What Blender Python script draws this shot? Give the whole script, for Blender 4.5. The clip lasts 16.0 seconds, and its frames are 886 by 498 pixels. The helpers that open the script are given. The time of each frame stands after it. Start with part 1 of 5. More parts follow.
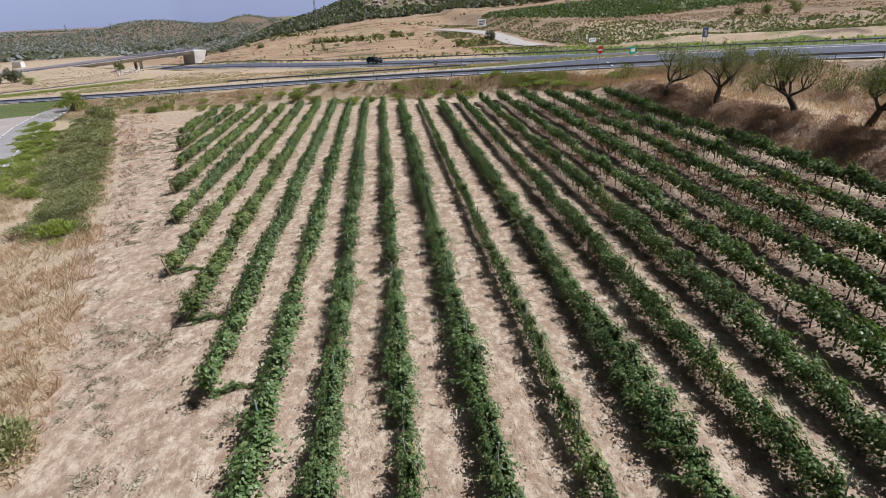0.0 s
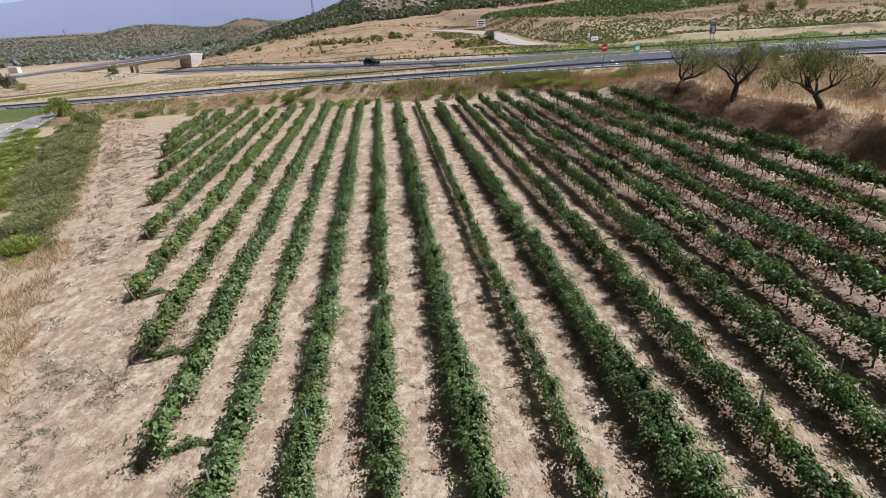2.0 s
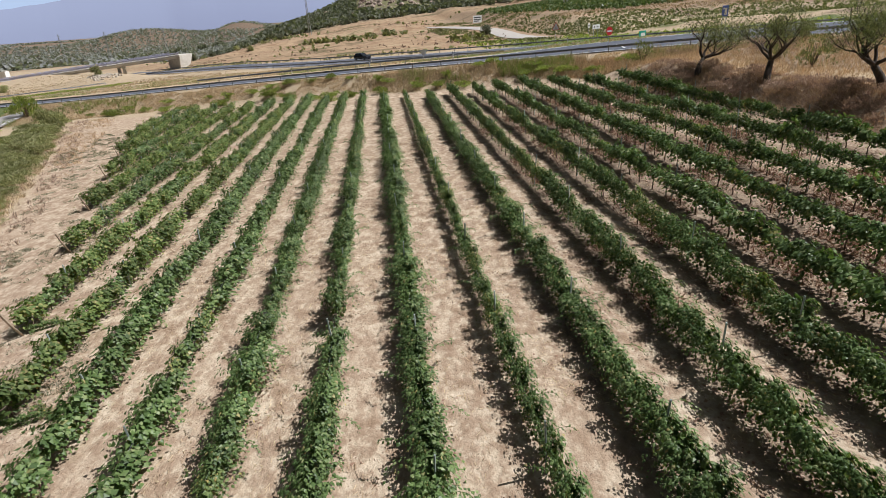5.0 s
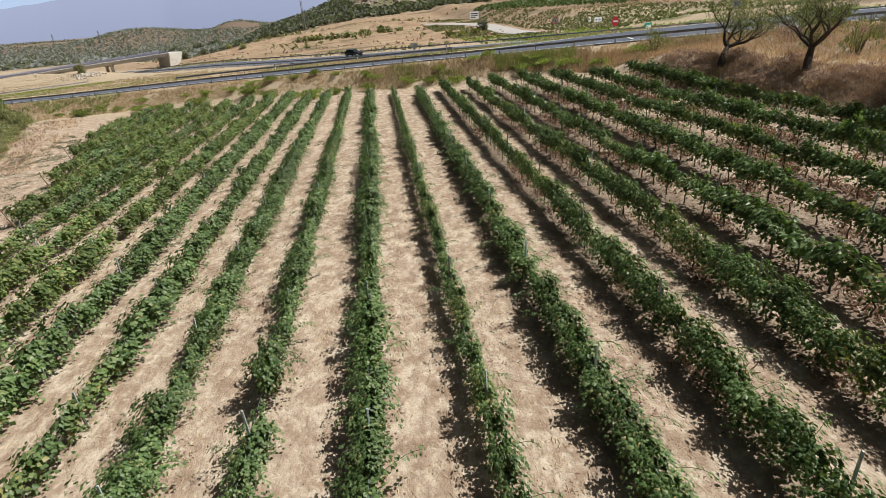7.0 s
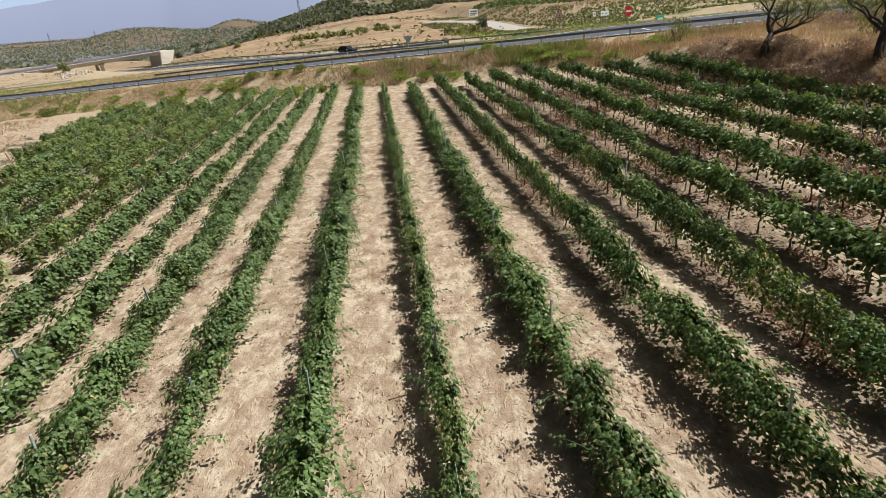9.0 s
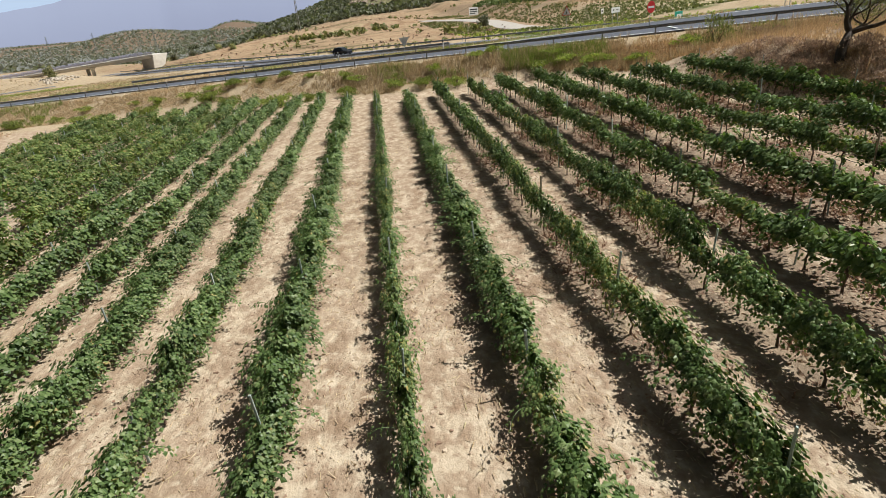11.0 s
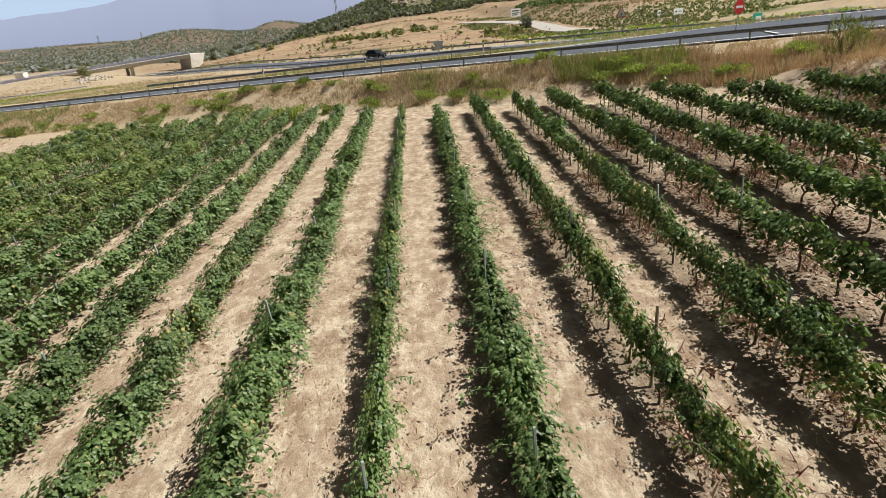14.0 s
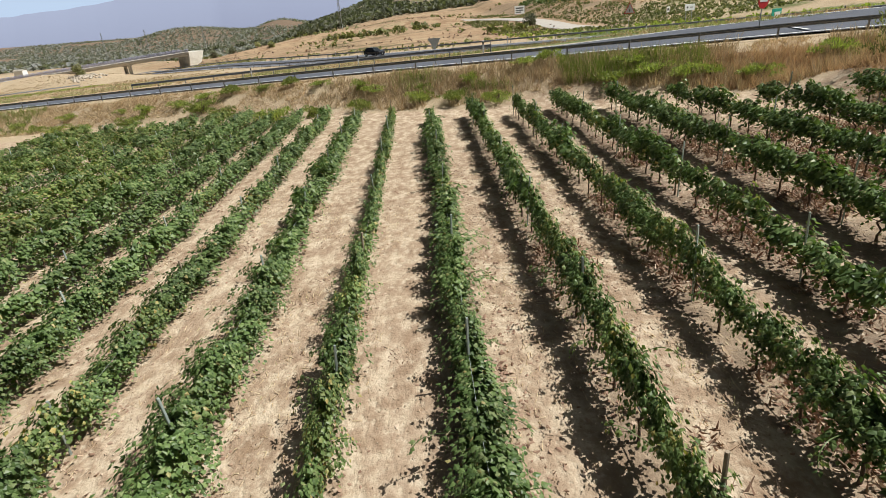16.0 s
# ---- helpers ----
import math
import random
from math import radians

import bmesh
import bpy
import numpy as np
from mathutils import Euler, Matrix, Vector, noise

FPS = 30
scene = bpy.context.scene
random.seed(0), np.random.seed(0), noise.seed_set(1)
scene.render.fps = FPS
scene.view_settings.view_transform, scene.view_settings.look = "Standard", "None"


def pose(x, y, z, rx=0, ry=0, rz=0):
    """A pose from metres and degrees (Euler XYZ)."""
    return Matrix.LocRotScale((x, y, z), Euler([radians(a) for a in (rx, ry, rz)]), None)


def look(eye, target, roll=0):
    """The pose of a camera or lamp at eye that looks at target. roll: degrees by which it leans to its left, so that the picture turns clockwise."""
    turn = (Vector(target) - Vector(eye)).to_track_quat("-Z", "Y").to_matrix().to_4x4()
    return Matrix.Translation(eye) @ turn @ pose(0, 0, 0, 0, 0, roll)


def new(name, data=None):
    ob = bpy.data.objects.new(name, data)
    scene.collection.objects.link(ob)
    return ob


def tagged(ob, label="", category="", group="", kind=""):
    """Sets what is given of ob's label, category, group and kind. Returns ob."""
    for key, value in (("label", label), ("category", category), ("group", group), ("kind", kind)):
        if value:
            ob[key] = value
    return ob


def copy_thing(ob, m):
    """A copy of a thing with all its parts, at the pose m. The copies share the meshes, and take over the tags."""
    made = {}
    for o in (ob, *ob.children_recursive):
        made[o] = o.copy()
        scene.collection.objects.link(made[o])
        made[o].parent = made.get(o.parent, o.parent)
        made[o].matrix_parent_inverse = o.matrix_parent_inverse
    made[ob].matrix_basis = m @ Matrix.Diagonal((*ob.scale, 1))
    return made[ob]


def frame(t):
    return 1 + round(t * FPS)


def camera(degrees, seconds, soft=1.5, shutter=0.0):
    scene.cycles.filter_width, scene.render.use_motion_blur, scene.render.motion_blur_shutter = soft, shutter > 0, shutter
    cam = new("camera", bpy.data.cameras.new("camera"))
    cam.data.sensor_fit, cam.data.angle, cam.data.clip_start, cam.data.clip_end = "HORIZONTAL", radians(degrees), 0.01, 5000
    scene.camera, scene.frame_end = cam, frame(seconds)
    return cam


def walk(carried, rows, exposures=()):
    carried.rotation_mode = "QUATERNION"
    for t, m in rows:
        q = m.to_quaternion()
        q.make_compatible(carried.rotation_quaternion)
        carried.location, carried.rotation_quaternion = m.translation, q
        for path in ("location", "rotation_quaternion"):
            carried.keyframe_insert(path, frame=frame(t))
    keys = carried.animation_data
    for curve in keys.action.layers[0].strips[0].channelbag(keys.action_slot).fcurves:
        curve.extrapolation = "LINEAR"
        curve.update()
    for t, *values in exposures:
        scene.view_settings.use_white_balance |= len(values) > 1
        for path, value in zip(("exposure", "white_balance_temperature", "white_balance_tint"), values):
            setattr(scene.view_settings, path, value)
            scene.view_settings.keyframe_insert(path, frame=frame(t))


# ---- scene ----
cam = camera(77.8, 16.0, soft=0.65)
PATH = [
    (0, (-4.44, -13.506, 11.264), (-4.268, -11.684, 10.458), -2.3),
    (0.5, (-4.328, -12.82, 11.159), (-4.158, -10.997, 10.353), -2.5),
    (1, (-4.173, -12.042, 11.089), (-4.006, -10.218, 10.285), -2.7),
    (1.5, (-4.023, -11.316, 11.014), (-3.856, -9.492, 10.211), -2.8),
    (2, (-3.858, -10.494, 10.788), (-3.691, -8.669, 9.987), -2.9),
    (2.5, (-3.695, -9.711, 10.559), (-3.529, -7.886, 9.758), -3.0),
    (3, (-3.512, -8.887, 10.258), (-3.347, -7.062, 9.458), -3.1),
    (3.5, (-3.321, -8.057, 9.925), (-3.157, -6.231, 9.124), -3.2),
    (4, (-3.099, -7.098, 9.54), (-2.933, -5.273, 8.739), -3.3),
    (4.2, (-2.979, -6.7, 9.352), (-2.815, -4.873, 8.555), -3.5),
    (6.5, (-1.626, -1.452, 8.199), (-1.458, 0.371, 7.394), -3.9),
    (7, (-1.35, -0.136, 7.903), (-1.18, 1.687, 7.098), -4.0),
    (7.5, (-1.114, 1.166, 7.612), (-0.941, 2.989, 6.808), -4.0),
    (8, (-0.899, 2.527, 7.347), (-0.725, 4.349, 6.543), -4.1),
    (8.5, (-0.697, 3.833, 7.07), (-0.522, 5.655, 6.265), -4.3),
    (8.7, (-0.594, 4.377, 6.928), (-0.422, 6.2, 6.122), -4.0),
    (10.8, (0.218, 10.785, 6.796), (0.386, 12.609, 5.993), -4.7),
    (11, (0.306, 11.437, 6.811), (0.471, 13.259, 6.002), -4.7),
    (11.5, (0.416, 12.909, 6.8), (0.586, 14.73, 5.991), -4.8),
    (12, (0.554, 14.455, 6.739), (0.711, 16.28, 5.936), -4.7),
    (12.5, (0.731, 15.844, 6.689), (0.842, 17.674, 5.889), -4.5),
    (13, (0.934, 17.253, 6.619), (0.99, 19.087, 5.824), -4.4),
    (13.5, (1.049, 18.343, 6.613), (1.093, 20.179, 5.82), -4.5),
    (14, (1.216, 19.354, 6.6), (1.261, 21.189, 5.804), -4.4),
    (14.5, (1.385, 20.15, 6.584), (1.428, 21.983, 5.786), -4.4),
    (15, (1.599, 21.041, 6.532), (1.636, 22.874, 5.732), -4.4),
    (15.5, (1.785, 21.881, 6.453), (1.819, 23.714, 5.653), -4.4),
    (16, (1.992, 22.84, 6.336), (2.024, 24.672, 5.535), -4.4),
]
walk(cam, [(t, look(eye, target, roll)) for t, eye, target, roll in PATH],
     exposures=[(0, -0.18, 5500, 14), (3.5, -0.14, 5670, 12), (7, -0.08, 5880, 8), (11, -0.01, 6050, 6), (16, 0.01, 6080, 6)])


# ---- world and sun ----
SUN_ELEVATION, SUN_AZIMUTH = 56.0, 4.0      # degrees; the azimuth counts from +x towards +y
world = bpy.data.worlds.new("world")
scene.world = world
world.use_nodes = True
wn = world.node_tree.nodes
sky = wn.new("ShaderNodeTexSky")
sky.sky_type, sky.sun_disc = "NISHITA", False
sky.sun_elevation, sky.sun_rotation = radians(SUN_ELEVATION), radians(90 - SUN_AZIMUTH)
sky.dust_density, sky.air_density = 7.0, 1.0
haze = wn.new("ShaderNodeHueSaturation")
haze.inputs["Saturation"].default_value = 0.45
world.node_tree.links.new(sky.outputs[0], haze.inputs["Color"])
world.node_tree.links.new(haze.outputs[0], wn["Background"].inputs[0])
wn["Background"].inputs[1].default_value = 0.022
sun = new("sun", bpy.data.lights.new("sun", "SUN"))
sun.data.energy, sun.data.angle, sun.data.color = 6.05, radians(0.53), (1.0, 0.94, 0.84)
towards = Vector((math.cos(radians(SUN_ELEVATION)) * math.cos(radians(SUN_AZIMUTH)),
                  math.cos(radians(SUN_ELEVATION)) * math.sin(radians(SUN_AZIMUTH)), math.sin(radians(SUN_ELEVATION))))
sun.matrix_world = look(towards * 60, (0, 0, 0))

# ---- materials ----


def ramp(nt, fac, stops):
    node = nt.nodes.new("ShaderNodeValToRGB")
    el = node.color_ramp.elements
    while len(el) < len(stops):
        el.new(0.5)
    for e, (at, c) in zip(el, stops):
        e.position, e.color = at, (*c, 1)
    nt.links.new(fac, node.inputs[0])
    return node.outputs[0]


def noise_tex(nt, scale, detail=4.0, rough=0.55, coords=None, stretch=None):
    node = nt.nodes.new("ShaderNodeTexNoise")
    node.inputs["Scale"].default_value, node.inputs["Detail"].default_value = scale, detail
    node.inputs["Roughness"].default_value = rough
    if coords is None:
        coords = nt.nodes.new("ShaderNodeTexCoord").outputs["Object"]
    if stretch:
        m = nt.nodes.new("ShaderNodeMapping")
        m.inputs["Scale"].default_value = stretch
        nt.links.new(coords, m.inputs[0])
        coords = m.outputs[0]
    nt.links.new(coords, node.inputs["Vector"])
    return node.outputs[0]


def mix(nt, fac, a, b, mode="MIX"):
    node = nt.nodes.new("ShaderNodeMix")
    node.data_type, node.blend_type = "RGBA", mode
    for sock, v in ((node.inputs[0], fac), (node.inputs[6], a), (node.inputs[7], b)):
        if isinstance(v, (int, float)):
            sock.default_value = v
        elif isinstance(v, tuple):
            sock.default_value = (*v, 1)
        else:
            nt.links.new(v, sock)
    return node.outputs[2]


def calc(nt, op, a, b=0.0, clamp=False):
    node = nt.nodes.new("ShaderNodeMath")
    node.operation, node.use_clamp = op, clamp
    for sock, v in zip(node.inputs, (a, b)):
        if isinstance(v, (int, float)):
            sock.default_value = v
        else:
            nt.links.new(v, sock)
    return node.outputs[0]


def material(name, rough=0.8, metal=0.0):
    m = bpy.data.materials.new(name)
    m.use_nodes = True
    b = m.node_tree.nodes["Principled BSDF"]
    b.inputs["Roughness"].default_value, b.inputs["Metallic"].default_value = rough, metal
    return m, m.node_tree, b


def bump(nt, b, height, strength, distance):
    node = nt.nodes.new("ShaderNodeBump")
    node.inputs["Strength"].default_value, node.inputs["Distance"].default_value = strength, distance
    nt.links.new(height, node.inputs["Height"])
    nt.links.new(node.outputs[0], b.inputs["Normal"])


def surface(name, dark, light, scale=3.0, rough=0.8, metal=0.0, relief=0.4, fine=None, stretch=None, objects=0.0):
    """A mottled material at two scales, with relief; objects: how far single objects differ."""
    m, nt, b = material(name, rough, metal)
    n1 = noise_tex(nt, scale, 5, stretch=stretch)
    n2 = noise_tex(nt, fine or scale * 9, 4, 0.65, stretch=stretch)
    both = calc(nt, "ADD", calc(nt, "MULTIPLY", n1, 0.6), calc(nt, "MULTIPLY", n2, 0.4))
    colour = ramp(nt, both, [(0.32, dark), (0.68, light)])
    if objects:
        r = nt.nodes.new("ShaderNodeObjectInfo").outputs["Random"]
        k = calc(nt, "ADD", calc(nt, "MULTIPLY", r, 2 * objects), 1 - objects)
        colour = mix(nt, 1.0, colour, k, "MULTIPLY")
    nt.links.new(colour, b.inputs["Base Color"])
    bump(nt, b, n2, relief, 0.02)
    return m


def foliage(name, stops, glow=0.27, rough=0.55, objects=0.25, tint=(1.3, 1.5, 0.6)):
    """Leaves that differ one from another, let some light through and shine a little."""
    m, nt, b = material(name, rough)
    isl = nt.nodes.new("ShaderNodeNewGeometry").outputs["Random Per Island"]
    colour = ramp(nt, isl, stops)
    r = nt.nodes.new("ShaderNodeObjectInfo").outputs["Random"]
    k = calc(nt, "ADD", calc(nt, "MULTIPLY", r, 2 * objects), 1 - objects)
    colour = mix(nt, 1.0, colour, k, "MULTIPLY")
    nt.links.new(colour, b.inputs["Base Color"])
    b.inputs["Specular IOR Level"].default_value = 0.30
    t = nt.nodes.new("ShaderNodeBsdfTranslucent")
    nt.links.new(mix(nt, 1.0, colour, tint, "MULTIPLY"), t.inputs[0])
    s = nt.nodes.new("ShaderNodeMixShader")
    s.inputs[0].default_value = glow
    nt.links.new(b.outputs[0], s.inputs[1])
    nt.links.new(t.outputs[0], s.inputs[2])
    nt.links.new(s.outputs[0], nt.nodes["Material Output"].inputs[0])
    return m


def ground_material():
    m, nt, b = material("ground", 0.95)
    b.inputs["Specular IOR Level"].default_value = 0.1
    pos = nt.nodes.new("ShaderNodeNewGeometry").outputs["Position"]
    big = noise_tex(nt, 0.28, 5, 0.6, pos)
    mid = noise_tex(nt, 1.9, 5, 0.55, pos)
    blot = noise_tex(nt, 1.5, 6, 0.64, pos, (1.25, 0.9, 1.0))
    scuff = noise_tex(nt, 4.2, 4, 0.62, pos, (1.2, 0.9, 1.0))
    clod = noise_tex(nt, 9.0, 6, 0.75, pos)
    grain = noise_tex(nt, 34.0, 4, 0.75, pos)
    soil = ramp(nt, blot, [(0.32, (0.63, 0.52, 0.395)), (0.43, (0.53, 0.425, 0.312)), (0.51, (0.40, 0.298, 0.212)), (0.63, (0.28, 0.192, 0.128))])
    soil = mix(nt, ramp(nt, big, [(0.40, (0, 0, 0)), (0.64, (0.55, 0.55, 0.55))]), soil, (0.43, 0.32, 0.232))
    soil = mix(nt, ramp(nt, scuff, [(0.53, (0, 0, 0)), (0.64, (0.62, 0.62, 0.62))]), soil, (0.305, 0.208, 0.140))
    soil = mix(nt, ramp(nt, scuff, [(0.33, (0.7, 0.7, 0.7)), (0.45, (0, 0, 0))]), soil, (0.61, 0.505, 0.385))
    soil = mix(nt, ramp(nt, clod, [(0.56, (0, 0, 0)), (0.70, (0.3, 0.3, 0.3))]), soil, (0.30, 0.21, 0.14))
    soil = mix(nt, ramp(nt, grain, [(0.57, (0, 0, 0)), (0.75, (0.14, 0.14, 0.14))]), soil, (0.70, 0.60, 0.48))
    dry = ramp(nt, clod, [(0.30, (0.28, 0.205, 0.13)), (0.52, (0.46, 0.36, 0.245)), (0.75, (0.60, 0.50, 0.365))])
    green = ramp(nt, mid, [(0.30, (0.075, 0.10, 0.035)), (0.62, (0.15, 0.175, 0.065)), (0.80, (0.31, 0.27, 0.15))])
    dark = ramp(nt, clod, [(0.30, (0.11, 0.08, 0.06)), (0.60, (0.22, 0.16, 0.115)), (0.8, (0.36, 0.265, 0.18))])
    zone = nt.nodes.new("ShaderNodeAttribute")
    zone.attribute_name = "zone"
    sep = nt.nodes.new("ShaderNodeSeparateColor")
    nt.links.new(zone.outputs["Color"], sep.inputs[0])
    colour = soil
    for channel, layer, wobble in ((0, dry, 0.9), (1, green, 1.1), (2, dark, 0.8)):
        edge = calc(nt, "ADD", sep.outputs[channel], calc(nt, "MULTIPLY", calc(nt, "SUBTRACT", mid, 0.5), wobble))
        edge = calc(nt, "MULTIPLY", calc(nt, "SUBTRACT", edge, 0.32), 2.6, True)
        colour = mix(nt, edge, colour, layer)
    gold = ramp(nt, noise_tex(nt, 0.05, 9, 0.68, pos, (0.55, 1.0, 1.0)), [(0.36, (0.13, 0.115, 0.06)), (0.43, (0.25, 0.175, 0.11)), (0.49, (0.42, 0.30, 0.19)), (0.54, (0.27, 0.17, 0.105)), (0.60, (0.44, 0.33, 0.215)), (0.66, (0.21, 0.175, 0.09)), (0.74, (0.36, 0.25, 0.16))])
    gold = mix(nt, ramp(nt, mid, [(0.55, (0, 0, 0)), (0.8, (0.5, 0.5, 0.5))]), gold, (0.27, 0.2, 0.1))
    colour = mix(nt, zone.outputs["Alpha"], colour, gold)
    nt.links.new(colour, b.inputs["Base Color"])
    h = calc(nt, "ADD", calc(nt, "MULTIPLY", scuff, 0.9), calc(nt, "ADD", calc(nt, "MULTIPLY", clod, 0.35), calc(nt, "MULTIPLY", grain, 0.03)))
    bump(nt, b, h, 0.8, 0.10)
    return m


GROUND = ground_material()
VINE_LEAF = foliage("vine_leaf", [(0.0, (0.058, 0.095, 0.031)), (0.45, (0.108, 0.164, 0.052)), (0.82, (0.175, 0.235, 0.086)),
                                  (0.96, (0.25, 0.29, 0.135)), (1.0, (0.40, 0.31, 0.13))], 0.23, 0.42, 0.2)
PALE_LEAF = foliage("pale_vine_leaf", [(0.0, (0.076, 0.117, 0.036)), (0.5, (0.145, 0.20, 0.064)), (0.85, (0.22, 0.27, 0.10)),
                                       (1.0, (0.46, 0.36, 0.13))], 0.23, 0.42, 0.2)
YELLOW_LEAF = foliage("yellowing_vine_leaf", [(0.0, (0.075, 0.115, 0.033)), (0.5, (0.142, 0.196, 0.058)), (0.80, (0.22, 0.265, 0.09)),
                                          (0.92, (0.31, 0.31, 0.12)), (1.0, (0.36, 0.25, 0.13))], 0.34)
BARK = surface("vine_bark", (0.09, 0.06, 0.042), (0.21, 0.15, 0.11), 14, 0.9, stretch=(1, 1, 0.25))
TREE_BARK = surface("tree_bark", (0.035, 0.026, 0.022), (0.12, 0.09, 0.07), 6, 0.9, stretch=(1, 1, 0.3))
STEEL = surface("galvanised_steel", (0.32, 0.35, 0.34), (0.52, 0.55, 0.53), 8, 0.5, 0.7, 0.1)
RAIL_STEEL = surface("weathered_rail_steel", (0.17, 0.18, 0.20), (0.31, 0.32, 0.34), 8, 0.55, 0.3, 0.1)
STAKE_GREEN = surface("painted_stake", (0.30, 0.36, 0.33), (0.46, 0.51, 0.48), 10, 0.6, 0.2, 0.1, objects=0.3)
WOOD = surface("weathered_wood", (0.24, 0.18, 0.12), (0.44, 0.36, 0.27), 9, 0.85, stretch=(1, 1, 0.12))
HOSE = surface("black_plastic", (0.02, 0.02, 0.02), (0.05, 0.045, 0.04), 10, 0.6)
LITTER = foliage("fallen_leaves", [(0.0, (0.20, 0.12, 0.083)), (0.4, (0.31, 0.195, 0.138)), (0.75, (0.42, 0.295, 0.215)), (1.0, (0.60, 0.48, 0.37))], 0.1, 0.9, 0.0, (1.2, 1.0, 0.8))
CLOD_SOIL = foliage("clod_soil", [(0.0, (0.30, 0.21, 0.145)), (0.5, (0.42, 0.32, 0.235)), (1.0, (0.58, 0.47, 0.36))], 0.0, 0.95, 0.0)
STRAW = foliage("dry_grass", [(0.0, (0.35, 0.26, 0.165)), (0.45, (0.54, 0.425, 0.28)), (0.85, (0.69, 0.58, 0.41)), (1.0, (0.44, 0.41, 0.23))], 0.35, 0.8, 0.0, (1.15, 1.0, 0.75))
BROWN_STRAW = foliage("brown_dry_grass", [(0.0, (0.29, 0.225, 0.145)), (0.45, (0.48, 0.375, 0.245)), (0.85, (0.62, 0.50, 0.335)), (1.0, (0.38, 0.36, 0.19))], 0.32, 0.85, 0.0, (1.1, 1.0, 0.78))
BANK_STRAW = foliage("golden_dry_grass", [(0.0, (0.33, 0.235, 0.145)), (0.45, (0.53, 0.385, 0.245)), (0.85, (0.67, 0.51, 0.34)), (1.0, (0.42, 0.35, 0.19))], 0.34, 0.85, 0.0, (1.15, 1.0, 0.75))
BRAMBLE = foliage("dead_bramble", [(0.0, (0.25, 0.18, 0.145)), (0.5, (0.42, 0.305, 0.235)), (0.85, (0.55, 0.41, 0.305)), (1.0, (0.66, 0.50, 0.35))], 0.2, 0.9, 0.15, (1.1, 1.0, 0.9))
WEED = foliage("grey_green_weed", [(0.0, (0.20, 0.195, 0.135)), (0.5, (0.295, 0.28, 0.20)), (1.0, (0.41, 0.36, 0.27))], 0.2, 0.8, 0.2)
BROOM = foliage("broom_leaf", [(0.0, (0.175, 0.182, 0.085)), (0.5, (0.275, 0.28, 0.138)), (0.85, (0.355, 0.345, 0.185)), (1.0, (0.46, 0.37, 0.23))], 0.28, 0.7)
FRESH = foliage("fresh_green_leaf", [(0.0, (0.17, 0.205, 0.05)), (0.5, (0.28, 0.32, 0.085)), (0.9, (0.38, 0.40, 0.13)), (1.0, (0.45, 0.42, 0.18))], 0.45, 0.6)
RUSH = foliage("dull_green_leaf", [(0.0, (0.15, 0.18, 0.055)), (0.5, (0.25, 0.285, 0.09)), (0.9, (0.34, 0.355, 0.13)), (1.0, (0.44, 0.40, 0.18))], 0.40, 0.6)
ALMOND = foliage("almond_leaf", [(0.0, (0.11, 0.12, 0.055)), (0.5, (0.19, 0.20, 0.095)), (0.9, (0.27, 0.27, 0.135)), (1.0, (0.34, 0.28, 0.15))], 0.3, 0.6, 0.1)
# Leaves of distant scrub and trees, paled by haze put into the colour.
HAZED_SCRUB = foliage("hazed_scrub_leaf", [(0.0, (0.26, 0.27, 0.27)), (0.5, (0.30, 0.305, 0.30)), (1.0, (0.35, 0.345, 0.33))], 0.28, 0.9, 0.2)
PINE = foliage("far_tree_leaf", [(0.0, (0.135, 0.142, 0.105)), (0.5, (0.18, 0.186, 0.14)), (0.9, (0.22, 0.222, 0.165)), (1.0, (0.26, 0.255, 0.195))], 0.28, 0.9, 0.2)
ASPHALT = surface("asphalt", (0.085, 0.092, 0.115), (0.145, 0.152, 0.18), 0.6, 0.75, fine=30, stretch=(1, 1, 1))
PALE_ROAD = surface("worn_pale_road", (0.36, 0.32, 0.29), (0.50, 0.46, 0.42), 0.8, 0.9, fine=20)
TRACK = surface("worn_track", (0.26, 0.24, 0.235), (0.35, 0.325, 0.32), 0.8, 0.9, fine=20)
GRAVEL = surface("grey_gravel", (0.30, 0.25, 0.23), (0.45, 0.385, 0.35), 0.5, 0.95, fine=9)
ASPHALT.node_tree.nodes["Principled BSDF"].inputs["Specular IOR Level"].default_value = 0.12
ROAD_PAINT = surface("road_paint", (0.62, 0.62, 0.60), (0.80, 0.80, 0.78), 3, 0.6)
CONCRETE = surface("concrete", (0.50, 0.47, 0.42), (0.66, 0.63, 0.57), 0.9, 0.85, fine=14)
WHITE = surface("white_paint", (0.70, 0.70, 0.69), (0.82, 0.82, 0.81), 4, 0.5)
BLACK = surface("black_paint", (0.015, 0.015, 0.016), (0.03, 0.03, 0.032), 5, 0.4)
RED = surface("red_sign", (0.50, 0.02, 0.02), (0.60, 0.03, 0.03), 4, 0.4)
BLUE = surface("blue_sign", (0.08, 0.14, 0.55), (0.12, 0.20, 0.65), 4, 0.4)
BLUE_RAIL = surface("blue_grey_rail", (0.40, 0.40, 0.58), (0.52, 0.52, 0.68), 4, 0.5)
GREEN_SIGN = surface("green_sign", (0.02, 0.30, 0.22), (0.04, 0.40, 0.30), 4, 0.4)
ROCK = surface("pale_rock", (0.34, 0.28, 0.22), (0.60, 0.53, 0.44), 1.2, 0.9)
BROWN_ROCK = surface("brown_rock", (0.20, 0.15, 0.12), (0.40, 0.31, 0.25), 0.5, 0.9)
CAR_PAINT = surface("dark_car_paint", (0.012, 0.014, 0.02), (0.02, 0.022, 0.03), 3, 0.25, 0.3, 0.02)
